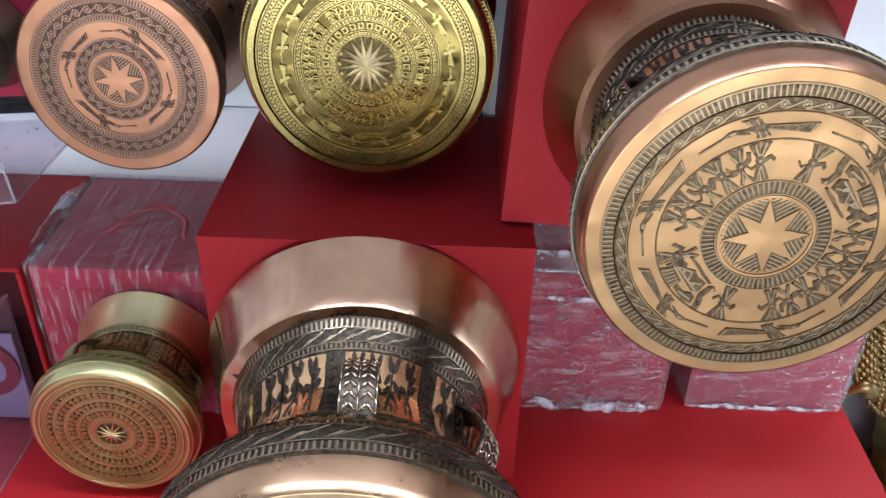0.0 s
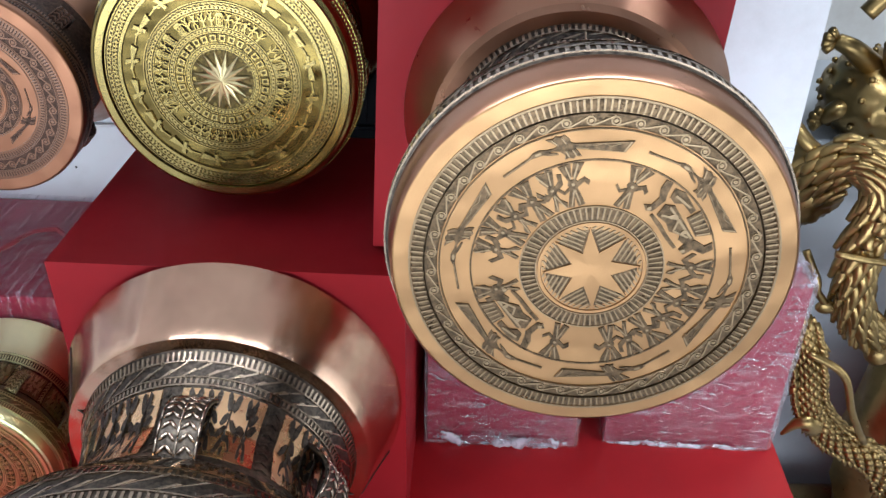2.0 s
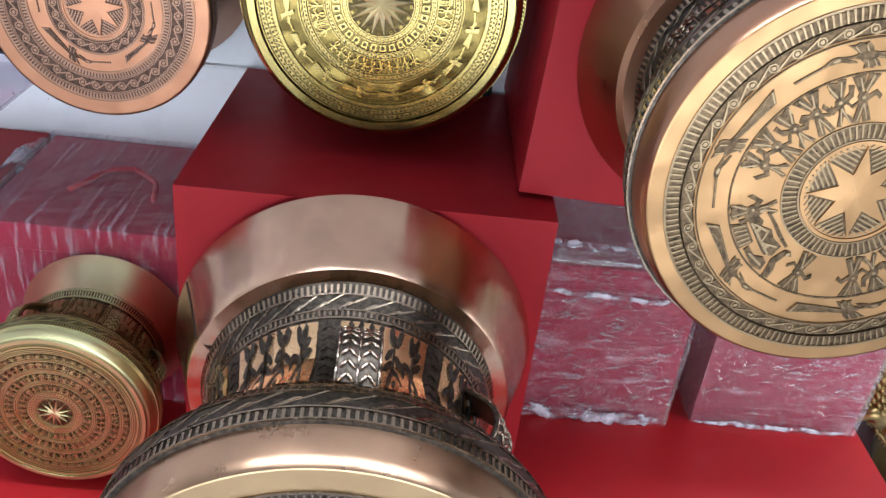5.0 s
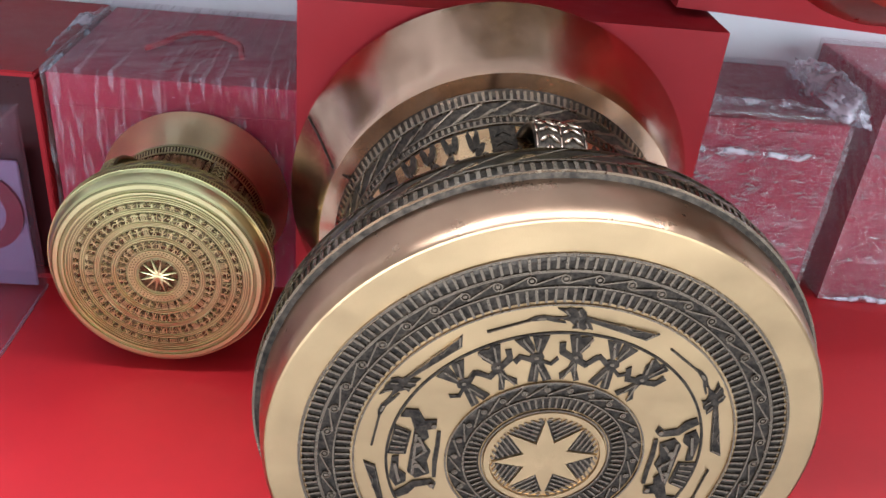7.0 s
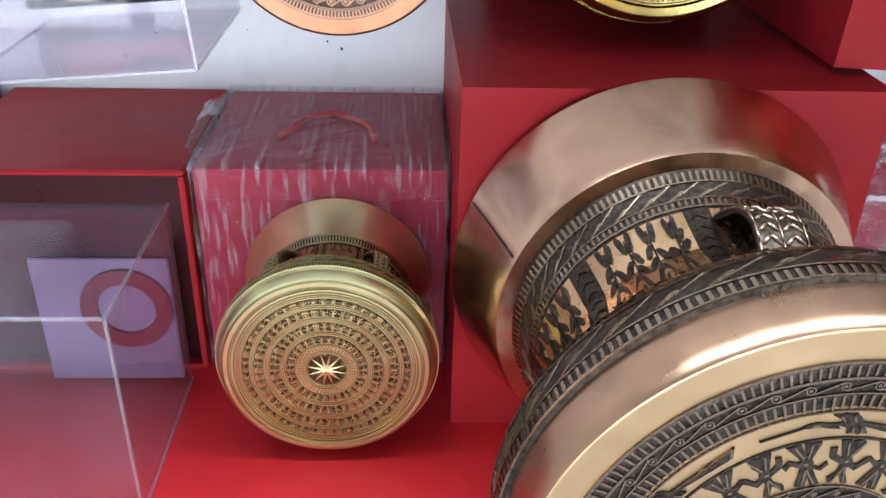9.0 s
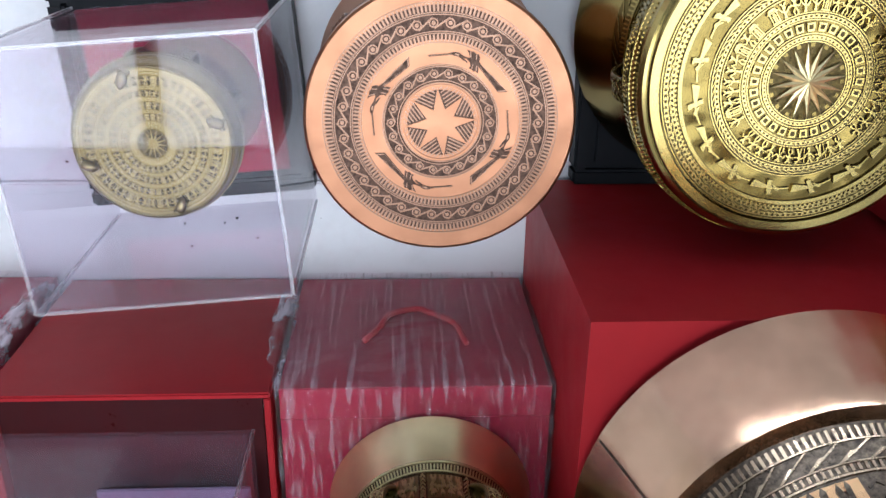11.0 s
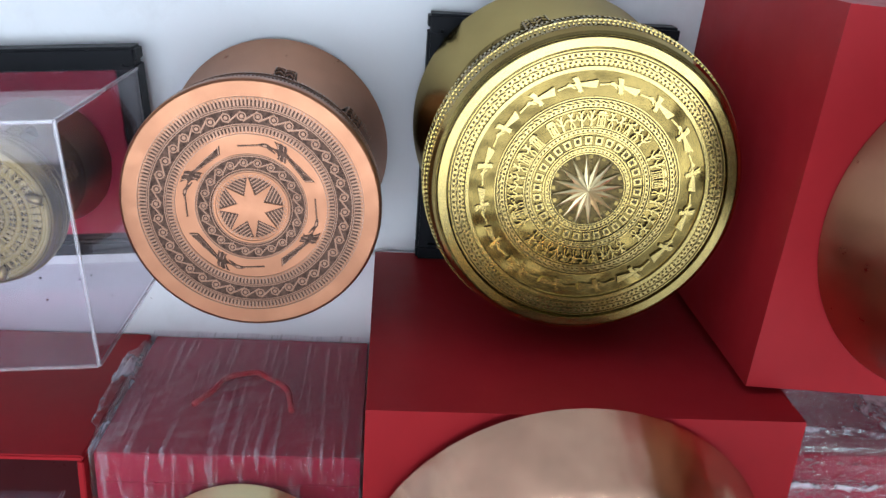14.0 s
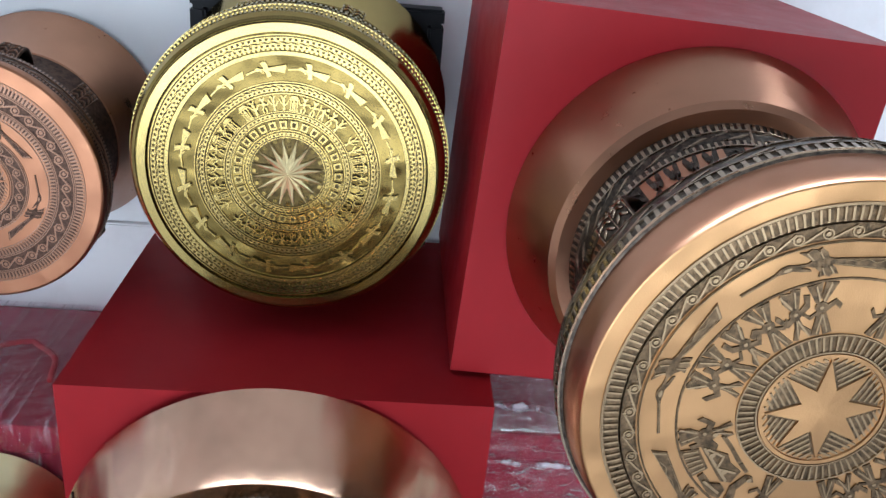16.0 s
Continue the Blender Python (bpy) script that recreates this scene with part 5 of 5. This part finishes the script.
def toad_statue():
    bm = bmesh.new()
    blob(bm, (0.93, 1.58, 0.84), (0.085, 0.10, 0.075), 0.12, None, 2, 4)
    blob(bm, (0.955, 1.52, 0.93), (0.055, 0.05, 0.045), 0.15, None, 5, 3)
    for sx, sz, tx, tz in ((0.88, 0.90, 0.828, 0.945), (0.87, 0.83, 0.838, 0.812)):
        tube(bm, curve_points([(sx + 0.02, 1.55, sz), ((sx + tx) / 2, 1.53, (sz + tz) / 2 + 0.012), (tx, 1.54, tz)], 12), 0.020, 10, lambda f: 1.0 - 0.35 * f)
        for q in range(4):
            d = Vector((math.cos(2.2 + q * 0.55), -0.3, math.sin(2.2 + q * 0.55))) * 0.024
            tube(bm, [Vector((tx, 1.54, tz)), Vector((tx, 1.54, tz)) + d * 0.6, Vector((tx, 1.54, tz)) + d], 0.0085, 8, lambda f: 1.0 - 0.2 * f)
    for q in range(60):
        a, b = q * 2.4, math.acos(1 - 1.6 * (q + 0.5) / 60)
        c = Vector((0.93 + 0.088 * math.sin(b) * math.cos(a), 1.58 - 0.103 * math.cos(b), 0.84 + 0.078 * math.sin(b) * math.sin(a)))
        blob(bm, c, (0.006, 0.006, 0.006), 0.0, None, q, 1)
    tube(bm, curve_points([(0.845, 1.5, 1.0), (0.87, 1.5, 1.03), (0.91, 1.5, 1.05)], 8), 0.014, 8)
    ob = part("toad_statue", bm, STATUE, None, "", True)
    return tagged(ob, "antique gold cast toad with warty back on a stone stand", "statue")


def dragon_statue():
    bm = bmesh.new()
    neck = curve_points([(0.76, 1.36, 0.76), (0.79, 1.32, 0.845), (0.845, 1.29, 0.82), (0.838, 1.29, 0.70), (0.86, 1.29, 0.60), (0.915, 1.29, 0.56), (0.97, 1.31, 0.62)], 60)
    tube(bm, neck, 0.027, 14, lambda f: 1.15 - 0.55 * f)
    n = len(neck)
    rnd = random.Random(8)
    for i in range(2, n - 3, 2):
        d = (neck[i + 1] - neck[i - 1]).normalized()
        s = d.cross(Vector((0, -1, 0))).normalized()
        for q in range(5):
            ang = -1.5 + q * 0.68 + (0.34 if i % 4 else 0)
            out = (s * math.sin(ang) + Vector((0, -1, 0)) * math.cos(ang))
            c = neck[i] + out * 0.027 * (1.15 - 0.55 * i / n)
            tube(bm, curve_points([c - d * 0.014 - out * 0.004, c + out * 0.003 + d * 0.006, c + d * 0.026 + out * (0.006 + 0.004 * (q % 2)) + s * 0.006], 6), 0.0105, 7, lambda f: 0.35 + 0.75 * math.sin(math.pi * min(1.0, 0.25 + 0.72 * f)) * (1.0 - 0.55 * f))
    blob(bm, (0.765, 1.37, 0.775), (0.055, 0.05, 0.062), 0.18, None, 3, 4)
    blob(bm, (0.907, 1.275, 0.533), (0.020, 0.020, 0.022), 0.0, None, 1, 3)
    blob(bm, (0.81, 1.28, 0.612), (0.017, 0.008, 0.012), 0.0, None, 1, 3)
    tube(bm, curve_points([(0.725, 1.36, 0.875), (0.75, 1.34, 0.85), (0.80, 1.35, 0.82)], 10), 0.011, 8)
    tube(bm, curve_points([(0.79, 1.26, 0.72), (0.85, 1.25, 0.715), (0.93, 1.25, 0.71)], 8), 0.0055, 8)
    tube(bm, curve_points([(0.765, 1.30, 0.70), (0.785, 1.28, 0.66), (0.79, 1.28, 0.64), (0.81, 1.28, 0.615)], 12), 0.006, 8)
    spine = curve_points([(0.742, 1.21, 0.64), (0.765, 1.20, 0.57), (0.79, 1.20, 0.49), (0.84, 1.20, 0.43), (0.93, 1.21, 0.36), (1.0, 1.24, 0.22), (1.0, 1.28, 0.02)], 50)
    tube(bm, spine, 0.022, 12, lambda f: 0.85 + 0.35 * f)
    for i in range(1, len(spine) - 2, 1):
        d = (spine[i + 1] - spine[i - 1]).normalized()
        s = d.cross(Vector((0, -1, 0))).normalized()
        for q in range(6):
            ang = -1.45 + q * 0.58 + (0.29 if i % 2 else 0)
            out = s * math.sin(ang) + Vector((0, -1, 0)) * math.cos(ang)
            c = spine[i] + out * 0.022 * (0.85 + 0.35 * i / len(spine))
            tube(bm, [c - d * 0.006 - out * 0.003, c + out * 0.0015 + d * 0.003, c + d * 0.011 + out * 0.0025], 0.0062, 6, lambda f: 1.1 - 0.95 * f * f)
        for side in (-1, 1):
            c = spine[i] + s * side * 0.018 + Vector((0, -0.010, 0))
            tip = c + s * side * rnd.uniform(0.006, 0.014) + d * 0.022 + Vector((0, -0.006, 0))
            tube(bm, [c, (c + tip) / 2 + Vector((0, -0.006, 0)), tip], 0.008, 5, lambda f: 1.05 - 0.95 * f)
    tube(bm, curve_points([(0.80, 1.19, 0.455), (0.785, 1.18, 0.47), (0.768, 1.18, 0.462), (0.752, 1.18, 0.440)], 12), 0.018, 10, lambda f: 1.1 - 0.95 * f)
    tube(bm, curve_points([(0.755, 1.18, 0.60), (0.81, 1.17, 0.57), (0.84, 1.17, 0.50), (0.88, 1.18, 0.43)], 14), 0.006, 8)
    blob(bm, (1.02, 1.36, 0.58), (0.07, 0.05, 0.14), 0.2, None, 9, 3)
    blob(bm, (1.03, 1.34, 0.30), (0.09, 0.08, 0.28), 0.2, None, 9, 3)
    blob(bm, (0.97, 1.33, 0.04), (0.15, 0.13, 0.05), 0.1, None, 4, 3)
    ob = part("dragon_statue", bm, STATUE, None, "", True)
    return tagged(ob, "antique gold cast dragon with curling scaly neck on the floor", "statue")


toad_statue()
dragon_statue()
st = group_at("stone_stand", 0, 0, 0, "grey stone stand carrying the cast toad", "stand")
part("top", boxed(0.80, 1.35, 1.47, 1.95, 0.745, 0.775, 0.004), STONE, st)
part("body", boxed(0.83, 1.32, 1.50, 1.92, 0.0, 0.7445, 0.004), STONE, st)
st = group_at("red_stand", 0, 0, 0, "dark red box standing on the tiled floor", "stand")
part("body", boxed(1.04, 1.45, 1.42, 1.49, 0.0, 0.40, 0.004), RED_BOX, st)
